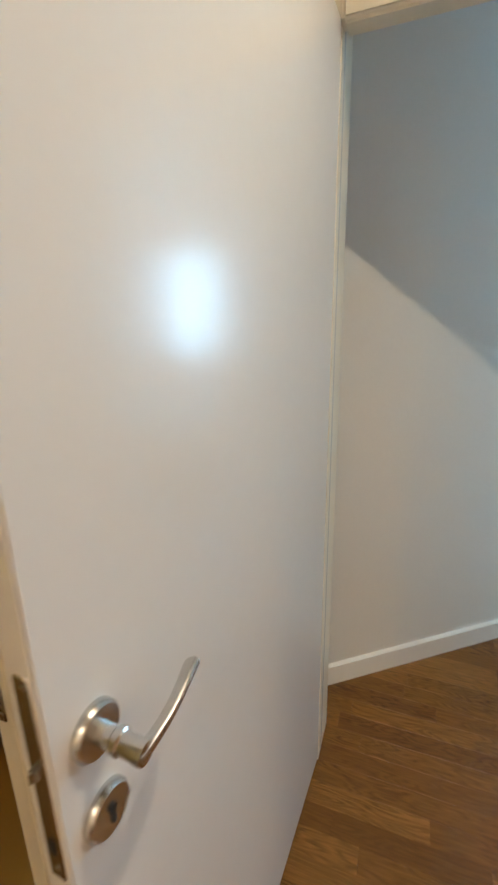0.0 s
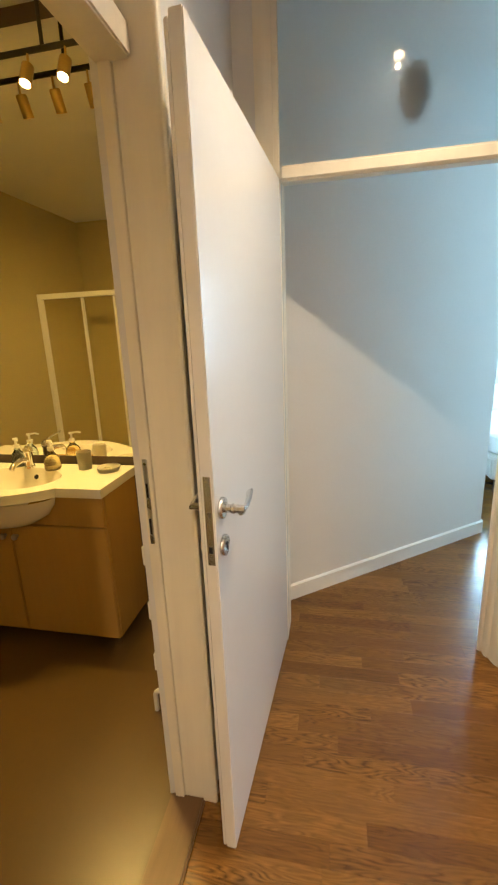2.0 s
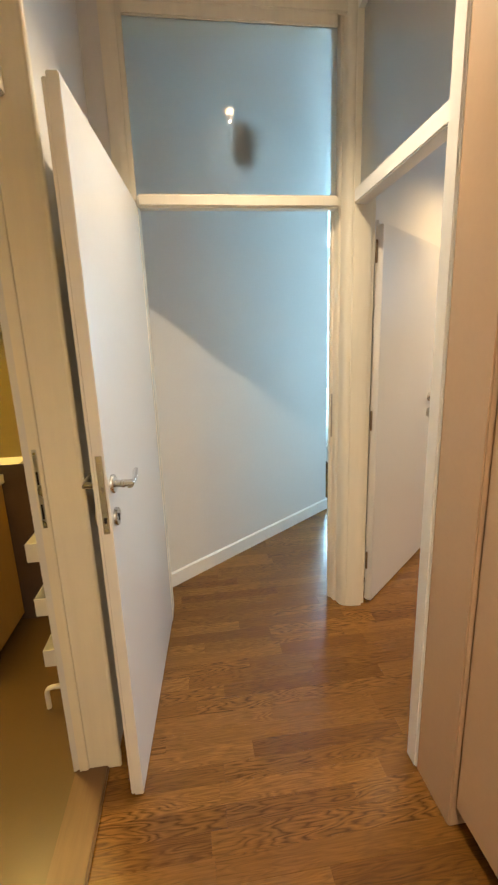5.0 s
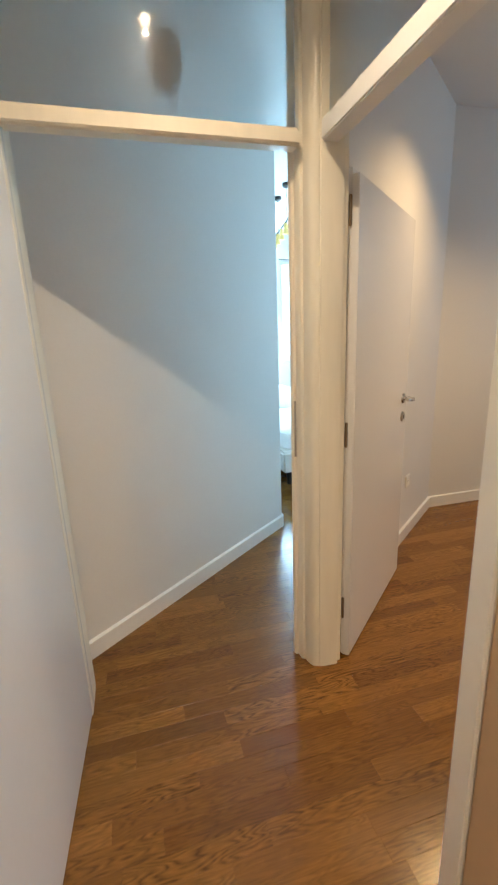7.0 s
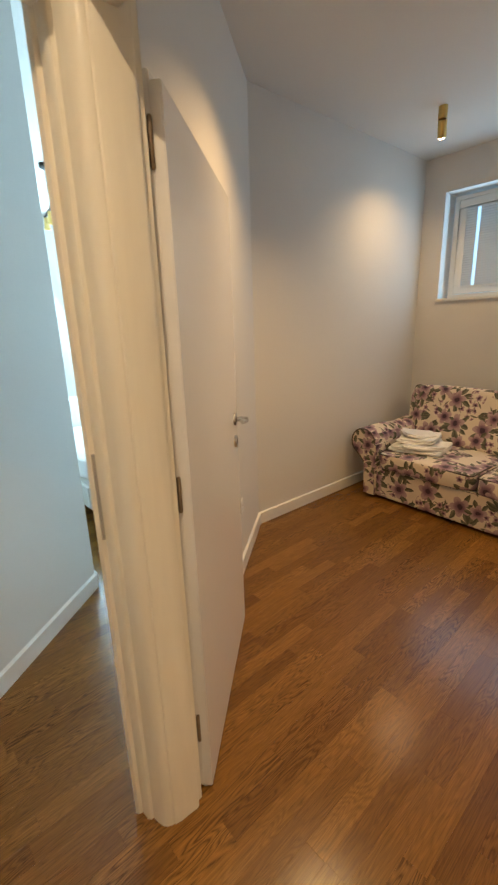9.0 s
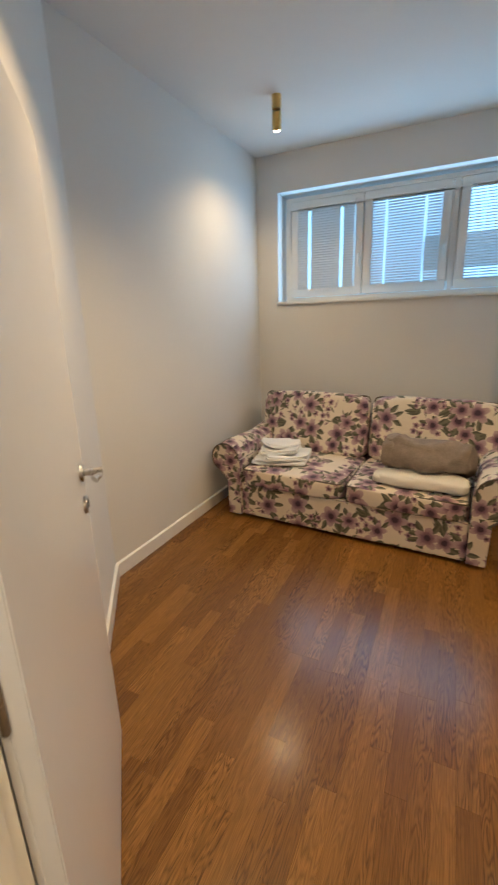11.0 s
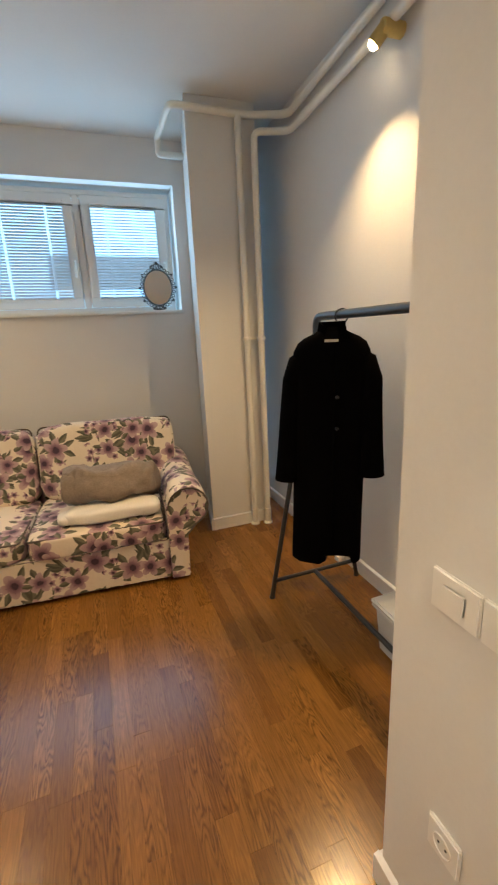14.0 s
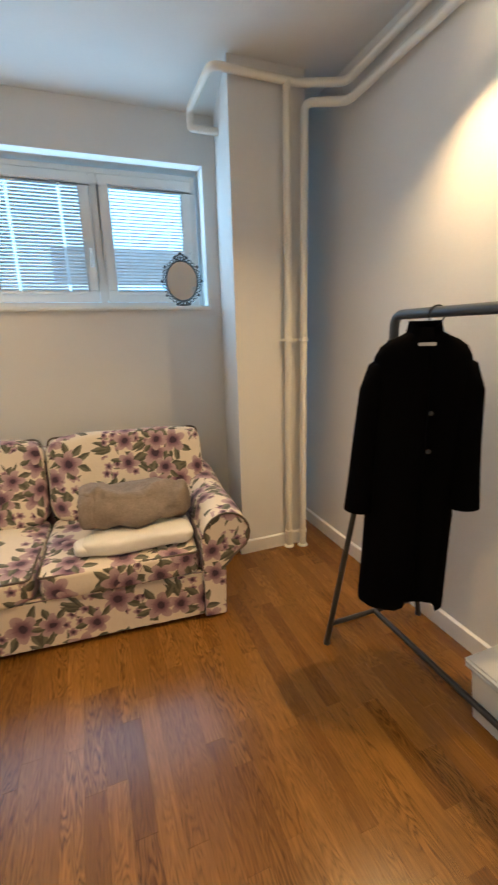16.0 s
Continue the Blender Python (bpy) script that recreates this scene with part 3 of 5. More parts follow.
# blurred dark object behind the transom
dark_lamp = thing("pendant_lamp", "dark oval pendant lamp blurred behind the frosted transom", "pendant lamp", pose(0.470, 1.640, 2.400))
bm = bmesh.new()
add_lathe(bm, [(0, -0.10), (0.03, -0.095), (0.055, -0.055), (0.062, 0), (0.055, 0.055), (0.03, 0.095), (0, 0.10)], 20, pose(0, 0, 0))
part("shade", bm, surface("grey_metal", (0.03, 0.03, 0.03), 0.6), dark_lamp)
bm = bmesh.new()
add_tube(bm, [(0, 0, 0.095), (0, 0, CEILING - 2.402)], 0.0025, 6)
part("cord", bm, WHITEP, dark_lamp)


# ---- ceiling spots ----
def ceiling_spot(label, top, joint, nose, radius=0.029):
    """A brass tube fixed to the ceiling with a second, tilted tube that holds the bulb."""
    top, joint, nose = Vector(top), Vector(joint), Vector(nose)
    ob = thing("ceiling_spot", label, "ceiling lamp", pose(*top), "brass ceiling spots")
    bm = bmesh.new()
    add_lathe(bm, [(0, 0), (radius, 0), (radius, -(top.z - joint.z) + 0.004), (radius * 0.9, -(top.z - joint.z)), (0, -(top.z - joint.z))], 24)
    part("mount", bm, BRASS, ob)
    d = nose - joint
    m = Matrix.Translation(joint - top) @ d.to_track_quat("Z", "Y").to_matrix().to_4x4()
    n = d.length
    bm = bmesh.new()
    add_lathe(bm, [(0, 0), (radius * 0.92, 0.0), (radius, 0.005), (radius, n), (radius * 0.88, n + 0.001), (radius * 0.82, n - 0.022), (0, n - 0.024)], 24, m)
    body = part("tube", bm, BRASS, ob)
    bm = bmesh.new()
    add_lathe(bm, [(0, n - 0.02), (radius * 0.7, n - 0.018), (radius * 0.76, n - 0.002), (radius * 0.6, n + 0.012), (0, n + 0.019)], 20, m)
    part("bulb", bm, BULB, body, "glowing warm bulb")
    return ob


ceiling_spot("brushed brass ceiling spot tilted towards the wall by the sofa", (3.700, 1.945, CEILING), (3.703, 1.946, 2.755), (3.758, 1.968, 2.672))
ceiling_spot("brushed brass ceiling spot in the middle of the room", (2.08, 1.55, CEILING), (2.08, 1.55, 2.755), (2.083, 1.565, 2.675))
wspot = thing("wall_spot", "brushed brass wall spot above the clothes rack", "wall lamp", pose(2.80, -0.45, 2.605))
bm = bmesh.new()
add_lathe(bm, [(0, 0), (0.029, 0), (0.029, 0.094), (0.026, 0.098), (0, 0.098)], 24, pose(0, 0, 0, -90))
part("mount", bm, BRASS, wspot)
d = Vector((0.045, 0.045, -0.062))
m = Matrix.Translation((0.012, 0.082, -0.006)) @ d.to_track_quat("Z", "Y").to_matrix().to_4x4()
bm = bmesh.new()
add_lathe(bm, [(0, -0.03), (0.022, -0.028), (0.029, -0.018), (0.029, 0.052), (0.025, 0.053), (0.024, 0.036), (0, 0.034)], 24, m)
body = part("tube", bm, BRASS, wspot)
bm = bmesh.new()
add_lathe(bm, [(0, 0.036), (0.021, 0.038), (0.023, 0.054), (0.016, 0.068), (0, 0.073)], 20, m)
part("bulb", bm, BULB, body, "glowing warm bulb")
ceiling_spot("brushed brass ceiling spot in the hall", (0.43, 0.64, CEILING), (0.43, 0.64, 2.765), (0.435, 0.66, 2.685))
# fixture added for the unseen rear fill lamp
ceiling_spot("unseen brass ceiling spot added at the hall's end to brighten it", (0.30, -1.55, CEILING), (0.30, -1.55, 2.765), (0.30, -1.54, 2.685))


# ---- the high window ----
win = thing("window_1", "wide white three-sash window in a deep reveal", "window", pose(4.74, 0, 0), kind="structure")
FY0, FY1, FZ0, FZ1 = 0.195, 2.272, 1.645, 2.515
for nm, lo, hi in (("frame_rail", (0, FY0, FZ0), (0.07, FY1, FZ0 + 0.035)), ("frame_rail", (0, FY0, FZ1 - 0.04), (0.07, FY1, FZ1)),
                   ("frame_stile", (0, FY0, FZ0 + 0.035), (0.07, FY0 + 0.035, FZ1 - 0.04)), ("frame_stile", (0, FY1 - 0.055, FZ0 + 0.035), (0.07, FY1, FZ1 - 0.04)),
                   ("mullion", (0, 0.855, FZ0 + 0.035), (0.07, 0.905, FZ1 - 0.04))):
    block(nm, lo, hi, WHITEP, win, bevel=0.006)
SASHES = [(1.575, 2.215), (0.908, 1.572), (0.232, 0.853)]
for k, (y0, y1) in enumerate(SASHES):
    z0, z1 = FZ0 + 0.037, FZ1 - 0.042
    bm = bmesh.new()
    w = 0.070
    for lo, hi in (((-0.016, y0, z0), (0.03, y1, z0 + w)), ((-0.016, y0, z1 - w), (0.03, y1, z1)), ((-0.016, y0, z0 + w), (0.03, y0 + w, z1 - w)), ((-0.016, y1 - w, z0 + w), (0.03, y1, z1 - w))):
        add_box(bm, lo, hi)
    soften(bm, 0.005)
    sash = part("sash", bm, WHITEP, win)
    bm = bmesh.new()
    add_box(bm, (0.014, y0 + w, z0 + w), (0.018, y1 - w, z1 - w))
    pane = part("pane", bm, PANE, sash, "clear glass pane")
    pane.visible_shadow = False
    bm = bmesh.new()
    add_tube(bm, bend([(-0.016, y0 + 0.030, z0 + 0.33), (-0.050, y0 + 0.030, z0 + 0.33), (-0.050, y0 + 0.030, z0 + 0.22)], 0.012), 0.008, 10)
    part("window_handle", bm, WHITEP, sash)
bm = bmesh.new()
add_box(bm, (4.565, WY0 - 0.012, WZ0 - 0.004), (4.742, WY1 + 0.012, WZ0 + 0.022))
soften(bm, 0.006, 3)
structure("window_sill", bm, TRIM, "white painted window sill", "window sill", True)
SLATM, _sn, _sb = nodes_of("blind_slat_enamel")
_sb.inputs["Base Color"].default_value, _sb.inputs["Roughness"].default_value = (0.80, 0.80, 0.78, 1), 0.35
_tr = _sn.nodes.new("ShaderNodeBsdfTranslucent")
_tr.inputs["Color"].default_value = (0.80, 0.84, 0.86, 1)
_mx = _sn.nodes.new("ShaderNodeMixShader")
_mx.inputs[0].default_value = 0.38
_sn.links.new(_sb.outputs[0], _mx.inputs[1])
_sn.links.new(_tr.outputs[0], _mx.inputs[2])
_sn.links.new(_mx.outputs[0], _sn.nodes["Material Output"].inputs["Surface"])
for k, (y0, y1) in enumerate(SASHES):
    a, b = y0 + 0.066, y1 - 0.066
    z1, z0 = FZ1 - 0.108, FZ0 + 0.090
    blind = thing("venetian_blind", ("white venetian blind with its slats nearly closed", "white venetian blind with half-tilted slats", "white venetian blind with open slats")[k], "blind", pose(4.706, a, z1), "window blinds")
    block("headrail", (-0.013, 0, 0), (0.013, b - a, 0.024), WHITEP, blind, bevel=0.003)
    tilt = (63, 45, 26)[k]
    bm = bmesh.new()
    c, s = math.cos(radians(tilt)), math.sin(radians(tilt))
    cols = [(-0.0125, -0.0006), (-0.006, 0.0008), (0, 0.0013), (0.006, 0.0008), (0.0125, -0.0006)]
    w, g = b - a, (0.013, 0.008, 0.005)[k]
    right = 0.004
    for ya, yb in ((right, 0.22 * w - g), (0.22 * w + g, 0.78 * w - g), (0.78 * w + g, w - 0.004)):
        rows_ = []
        for yy in (ya, yb):
            rows_.append([bm.verts.new((u * c - v * s, yy, u * s + v * c)) for u, v in cols])
            rows_.append([bm.verts.new((u * c - (v - 0.0005) * s, yy, u * s + (v - 0.0005) * c)) for u, v in cols])
        for i in range(4):
            bm.faces.new((rows_[0][i], rows_[0][i + 1], rows_[2][i + 1], rows_[2][i]))
            bm.faces.new((rows_[1][i], rows_[3][i], rows_[3][i + 1], rows_[1][i + 1]))
    slat_mesh = finish("slat", bm, SLATM)
    zz = -0.016
    while z1 + zz > z0 + 0.02:
        sl = new("slat", slat_mesh)
        sl.parent, sl.location = blind, (0, 0, zz)
        zz -= 0.0205
    block("bottom_rail", (-0.011, 0.003, zz - 0.004), (0.011, b - a - 0.003, zz + 0.010), WHITEP, blind, bevel=0.003)
    for f in (0.22, 0.78):
        bm = bmesh.new()
        for dx in (-0.0115, 0.0115):
            add_tube(bm, [(dx, f * (b - a), 0), (dx, f * (b - a), zz)], 0.0007, 5)
        part("ladder_cord", bm, WHITEP, blind)
# added pane in place of plain niche wall, to show bluish daylight there
niche_strip = thing("niche_light_strip", "added tall frosted glass strip imitating daylight on the niche wall behind the column", "window", pose(4.60, 0, 0), kind="structure")
block("pane", (0.0, -0.449, 0.121), (0.008, -0.246, 2.759), NICHE_LIT, niche_strip, bevel=0).visible_shadow = False
# outside: bright sky above a neighbouring wall and paving
bm = bmesh.new()
add_box(bm, (9.0, -6, -1), (9.1, 9, 9))
tagged(part("backdrop_sky", bm, YARD, None, "", False), "pale bright daylight outside the window", "backdrop", "", "structure")
FACADE = surface("outside_wall_render", (0.70, 0.78, 0.82), 0.8, vary=0.15, grain=12)
walls("outside_wall", [(rect(7.6, 7.8, -4.0, 1.3), 2.12, 2.54)], FACADE, "grey-blue neighbouring wall outside the window")

# small ornate mirror on the sill
omir = thing("ornate_mirror", "small oval mirror in an ornate pewter frame, leaning on the sill", "mirror", pose(4.655, 0.345, WZ0 + 0.022, 0, 7, -8))
PEWTER = surface("pewter", (0.10, 0.095, 0.09), 0.38, metal=1.0, vary=0.25, grain=120, relief=0.3)
bm = bmesh.new()
A, B, CZ = 0.110, 0.136, 0.178
ring = [(0, A * math.cos(t), CZ + B * math.sin(t)) for t in (2 * math.pi * k / 48 for k in range(49))]
add_tube(bm, ring, 0.006, 10)
for k in range(30):
    t = 2 * math.pi * k / 30
    c, q = math.cos(t), math.sin(t)
    loop = [(0, (A + 0.017) * c + 0.011 * math.cos(u), CZ + (B + 0.017) * q + 0.011 * math.sin(u)) for u in (2 * math.pi * i / 10 for i in range(11))]
    add_tube(bm, loop, 0.0034, 6)
    if k % 3 == 0:
        r = 0.011
        add_lathe(bm, [(0, -r * 0.7), (r * 0.7, -r * 0.35), (r, 0), (r * 0.7, r * 0.35), (0, r * 0.7)], 8, pose(0, (A + 0.031) * c, CZ + (B + 0.031) * q, 0, 90, 0))
for sg, tall in ((1, 0.030), (-1, 0.014)):
    for dy in (-0.034, -0.017, 0, 0.017, 0.034):
        r = 0.009 if dy else 0.013
        zz = CZ + sg * (B + 0.022 + tall * (1 - abs(dy) / 0.05))
        add_tube(bm, [(0, dy * 0.7, CZ + sg * (B + 0.006)), (0, dy * 1.15, (zz + CZ + sg * B) / 2), (0, dy, zz)], 0.0036, 6)
        add_lathe(bm, [(0, -r * 0.5), (r * 0.8, -r * 0.3), (r, 0), (r * 0.8, r * 0.3), (0, r * 0.5)], 10, pose(0, dy, zz, 0, 90, 0))
part("ornate_frame", bm, PEWTER, omir)
bm = bmesh.new()
add_lathe(bm, [(0, 0), (1, 0), (1, 0.004), (0, 0.004)], 40, pose(-0.004, 0, CZ, 0, 90, 0) @ Matrix.Diagonal((B, A, 1, 1)))
part("mirror_glass", bm, MIRROR, omir)
bm = bmesh.new()
add_tube(bm, [(0.008, 0, CZ), (0.075, 0, -0.002)], 0.004, 8)
part("back_strut", bm, PEWTER, omir)

# ---- heating pipes ----
pipes = thing("heating_pipes", "white enamelled heating pipes beside the column", "pipe", pose(3.905, -0.12, 0))
O = Vector((3.905, -0.12, 0))


def pipe(name, pts, r=0.0215, rad=0.05):
    bm = bmesh.new()
    add_tube(bm, [Vector(p) - O for p in bend(pts, rad, 6)], r, 14)
    return part(name, bm, PIPEW, pipes)


pipe("riser", [(3.905, -0.120, 0.004), (3.905, -0.120, 2.742)])
pipe("riser", [(3.880, -0.215, 0.004), (3.880, -0.215, 2.645), (3.72, -0.385, 2.605), (1.78, -0.405, 2.66)])
pipe("ceiling_pipe", [(4.36, 0.30, 2.66), (4.36, 0.30, 2.748), (3.905, 0.30, 2.748), (3.905, -0.19, 2.742), (3.74, -0.385, 2.700), (1.78, -0.405, 2.79)])
pipe("branch", [(4.36, 0.30, 2.68), (4.36, 0.30, 2.650), (4.36, 0.120, 2.650)], rad=0.03)
for x, y in ((3.905, -0.120), (3.880, -0.215)):
    bm = bmesh.new()
    add_lathe(bm, [(0.0215, 0.002), (0.034, 0.002), (0.034, 0.008), (0.028, 0.014), (0.0215, 0.015)], 18, pose(x - O.x, y - O.y, 0))
    part("floor_collar", bm, PIPEW, pipes)
    bm = bmesh.new()
    add_lathe(bm, [(0.0215, 0.10), (0.027, 0.102), (0.027, 0.122), (0.0215, 0.124)], 18, pose(x - O.x, y - O.y, 0))
    part("pipe_nut", bm, PIPEW, pipes)
bm = bmesh.new()
for x, y in ((3.905, -0.120), (3.880, -0.215)):
    add_lathe(bm, [(0.0215, 1.385), (0.029, 1.387), (0.029, 1.408), (0.0215, 1.410)], 18, pose(x - O.x, y - O.y, 0))
add_box(bm, (-0.012, -0.125, 1.391), (0.012, 0.045, 1.404))
part("pipe_clamp", bm, PIPEW, pipes)

# ---- sockets and switches ----
def wall_plate(name, label, m, kind_):
    """A white wall plate; local x runs along the wall, y out of it."""
    ob = thing(name, label, kind_, m)
    bm = bmesh.new()
    w, h = (0.0415, 0.0415) if name == "wall_socket" else (0.054, 0.0415)
    add_box(bm, (-w, 0, -h), (w, 0.010, h))
    soften(bm, 0.004, 3)
    part("plate", bm, WHITEP, ob)
    if name == "wall_socket":
        bm = bmesh.new()
        add_lathe(bm, [(0.021, 0.0102), (0.0225, 0.0125), (0.024, 0.0102)], 26, pose(0, 0, 0, -90))
        part("socket_rim", bm, WHITEP, ob)
        for dx in (-0.0095, 0.0095):
            bm = bmesh.new()
            add_lathe(bm, [(0, 0.0), (0.003, 0.0), (0.003, 0.0108), (0, 0.0108)], 10, pose(dx, 0, 0, -90))
            part("socket_hole", bm, DARKP, ob)
    else:
        for lo, hi in (((-0.025, 0.009, -0.021), (0.025, 0.015, 0.021)),):
            bm = bmesh.new()
            add_box(bm, lo, hi)
            soften(bm, 0.004, 3)
            part("rocker", bm, WHITEP, ob)
    return ob


wall_plate("light_switch", "white rocker light switch on the grey wall", pose(1.560, 0.36, 0.972), "light switch")
wall_plate("light_switch", "white rocker light switch beside another switch", pose(1.450, 0.36, 0.972), "light switch")
wall_plate("wall_socket", "white round-pin wall socket low on the grey wall", pose(1.535, 0.36, 0.415), "wall socket")
sk = BEND_B - U * 0.62
wall_plate("wall_socket", "white wall socket on the angled wall behind the door", pose(sk.x, sk.y, 0.42, 0, 0, 180 + 37.5), "wall socket")
wall_plate("wall_socket", "white wall socket low beside the sofa", pose(4.59, 0.33, 0.42, 0, 0, 90), "wall socket")
plug = thing("plug_adaptor", "small white plug adaptor lying by the skirting board", "plug", pose(3.15, -0.405, 0.0))
block("body", (-0.035, -0.022, 0.001), (0.035, 0.022, 0.055), WHITEP, plug, bevel=0.012, segs=3)


# ---- clothes rack, coat, hangers ----
rack = thing("clothes_rack", "dark metal clothes rack on splayed legs", "clothes rack", pose(2.45, -0.14, 0))
XA, XB, YF, YB = 0.512, -0.63, 0.277, -0.272
bm = bmesh.new()
add_tube(bm, bend([(XA, 0, 1.36), (XA, 0, 1.50), (XB, 0, 1.50), (XB, 0, 1.36)], 0.05, 7), 0.0195, 16)
part("hanging_rail", bm, RACKM, rack, "blue-grey round hanging rail")
for xe in (XA, XB):
    for yy in (YF, YB):
        bm = bmesh.new()
        add_tube(bm, [(xe + 0.018, yy, 0.006), (xe, yy * 0.06, 1.40)], 0.0125, 12)
        add_lathe(bm, [(0, 0), (0.015, 0), (0.0155, 0.012), (0.013, 0.016), (0, 0.016)], 14, pose(xe + 0.018, yy, 0))
        part("leg", bm, BLACKM, rack)
    bm = bmesh.new()
    add_tube(bm, [(xe + 0.016, YF * 0.93, 0.105), (xe + 0.016, YB * 0.93, 0.105)], 0.011, 12)
    part("cross_bar", bm, BLACKM, rack)
bm = bmesh.new()
add_tube(bm, [(XA + 0.016, 0.01, 0.105), (XB + 0.016, 0.01, 0.105)], 0.0125, 12)
part("floor_bar", bm, BLACKM, rack)


def hanger(label, m, span=1.0):
    ob = thing("coat_hanger", label, "hanger", m, "hangers on the rack")
    bm = bmesh.new()
    hook = [(0, 0.030 * math.cos(a), 0.030 * math.sin(a)) for a in [radians(-40 + 14 * k) for k in range(17)]]
    add_tube(bm, hook + [(0, -0.004, -0.045), (0, 0, -0.075)], 0.0032, 8)
    part("hook", bm, BLACKM, ob)
    bm = bmesh.new()
    arm = [(0, 0.0, -0.078), (0, 0.05, -0.095), (0, 0.13, -0.135), (0, 0.195, -0.18), (0, 0.20, -0.195), (0, 0.185, -0.205), (0, 0.0, -0.205)]
    arm = [(0, y * span, z) for _, y, z in arm]
    full = arm + [(0, -y, z) for _, y, z in arm[-2:0:-1]] + [arm[0]]
    add_tube(bm, bend(full, 0.02, 4), 0.0062, 10, flat=0.8)
    part("arms", bm, BLACKM, ob)
    return ob


hanger("empty black plastic coat hanger on the rack", pose(2.177, -0.14, 1.493, 0, 0, 37))
hanger("black plastic coat hanger holding the black coat", pose(2.735, -0.14, 1.493, 0, 0, -31), 0.62)
WOOL = surface("black_wool", (0.0018, 0.0016, 0.0020), 0.98, vary=0.3, grain=260, relief=0.4, depth=0.002)
WOOL.node_tree.nodes["Principled BSDF"].inputs["Specular IOR Level"].default_value = 0.03
coat = thing("coat", "long black wool coat on a hanger", "coat", pose(2.742, -0.094, 0, 0, 0, -31))
bm = bmesh.new()
SECT = [(1.448, 0.052, 0.042), (1.436, 0.066, 0.048), (1.420, 0.100, 0.054), (1.405, 0.140, 0.060), (1.382, 0.176, 0.068), (1.345, 0.198, 0.080), (1.28, 0.206, 0.090), (1.12, 0.200, 0.098), (0.95, 0.196, 0.102),
        (0.80, 0.194, 0.106), (0.62, 0.194, 0.110), (0.47, 0.196, 0.113), (0.42, 0.197, 0.114), (0.38, 0.198, 0.114), (0.335, 0.198, 0.114)]
SEG = 56
rings = []
for z, w, d in SECT:
    ring = []
    for k in range(SEG):
        a = 2 * math.pi * k / SEG
        fold = 1 + 0.05 * (1.40 - z) * math.sin(5 * a + 0.7) + 0.035 * (1.40 - z) * math.sin(9 * a + 2.1 + z)
        ca, sa = math.cos(a), math.sin(a)
        yy = 0.85 * w * math.copysign(abs(ca) ** 0.8, ca) + 0.024 * (1.40 - z)
        xx = 0.80 * d * fold * math.copysign(abs(sa) ** 0.75, sa)
        vent = 0.095 * min(1.0, max(0.0, 2.2 - abs(yy + 0.035) / 0.030)) if (z < 0.36 and xx < 0) else 0.0
        ring.append(bm.verts.new((xx, yy, z + vent + (0.02 * math.sin(3 * a) if z < 0.3 else 0))))
    rings.append(ring)
for a, b in zip(rings, rings[1:]):
    for k in range(SEG):
        bm.faces.new((a[k], a[(k + 1) % SEG], b[(k + 1) % SEG], b[k]))
part("body", bm, WOOL, coat)
for sg in (1, -1):
    bm = bmesh.new()
    drop = 0.030 if sg > 0 else 0.0
    pts = [(0.0, sg * 0.114, 1.340), (0.0, sg * 0.146, 1.302), (-0.004, sg * 0.166, 1.22), (-0.008, sg * 0.178 + 0.006, 1.05), (-0.014, sg * 0.188 + 0.010, 0.92 - drop), (-0.022, sg * 0.194 + 0.012, 0.82 - drop), (-0.024, sg * 0.196 + 0.013, 0.775 - drop)]
    add_tube(bm, pts, 0.06, 20, [0.022, 0.046, 0.053, 0.052, 0.052, 0.054, 0.056], 1.1)
    part("sleeve", bm, WOOL, coat)
bm = bmesh.new()
angs = [radians(-62 + 304 * k / 28) for k in range(29)]
bands = []
for grow, z in ((1.25, 1.405), (1.10, 1.432), (1.0, 1.462), (0.98, 1.472), (0.88, 1.470), (0.90, 1.44), (0.92, 1.41)):
    bands.append([bm.verts.new((0.048 * grow * math.sin(a), 0.058 * grow * math.cos(a), z - 0.030 * max(0.0, -math.sin(a)) ** 2)) for a in angs])
for a, b in zip(bands, bands[1:]):
    for k in range(28):
        bm.faces.new((a[k], a[k + 1], b[k + 1], b[k]))
part("collar", bm, WOOL, coat)
bm = bmesh.new()
add_tube(bm, [(-0.052, -0.012, 1.41), (-0.078, -0.014, 1.25), (-0.086, -0.012, 1.05), (-0.091, -0.008, 0.80), (-0.094, -0.004, 0.44)], 0.005, 8)
part("front_edge", bm, WOOL, coat)
GLOSSB = surface("black_button_horn", (0.012, 0.011, 0.011), 0.12, vary=0.1, relief=0)
for bz in (1.15, 1.01):
    bm = bmesh.new()
    add_lathe(bm, [(0, 0), (0.009, 0), (0.010, 0.003), (0.008, 0.005), (0, 0.004)], 16, pose(-0.084 - 0.005 * (1.15 - bz) / 0.14, -0.024, bz, 0, -90, 0))
    part("button", bm, GLOSSB, coat, "glossy black button")
bm = bmesh.new()
add_box(bm, (-0.064, -0.028, 1.386), (-0.060, 0.030, 1.397))
part("neck_label", bm, surface("woven_label", (0.55, 0.54, 0.52), 0.8), coat, "pale woven label")

# storage box under the rack
CLEARP = surface("milky_plastic", (0.64, 0.67, 0.70), 0.20, vary=0.02, grain=30, relief=0.03)
CLEARP.node_tree.nodes["Principled BSDF"].inputs["Transmission Weight"].default_value = 0.2
sbox = thing("storage_box", "milky plastic storage box with a clear lid", "storage box", pose(2.262, -0.270, 0.0))
bm = bmesh.new()
vs = add_box(bm, (-0.185, -0.132, 0.002), (0.185, 0.132, 0.235))
for v in vs:
    if v.co.z < 0.1:
        v.co.x *= 0.9
        v.co.y *= 0.88
soften(bm, 0.02, 4)
part("tub", bm, CLEARP, sbox)
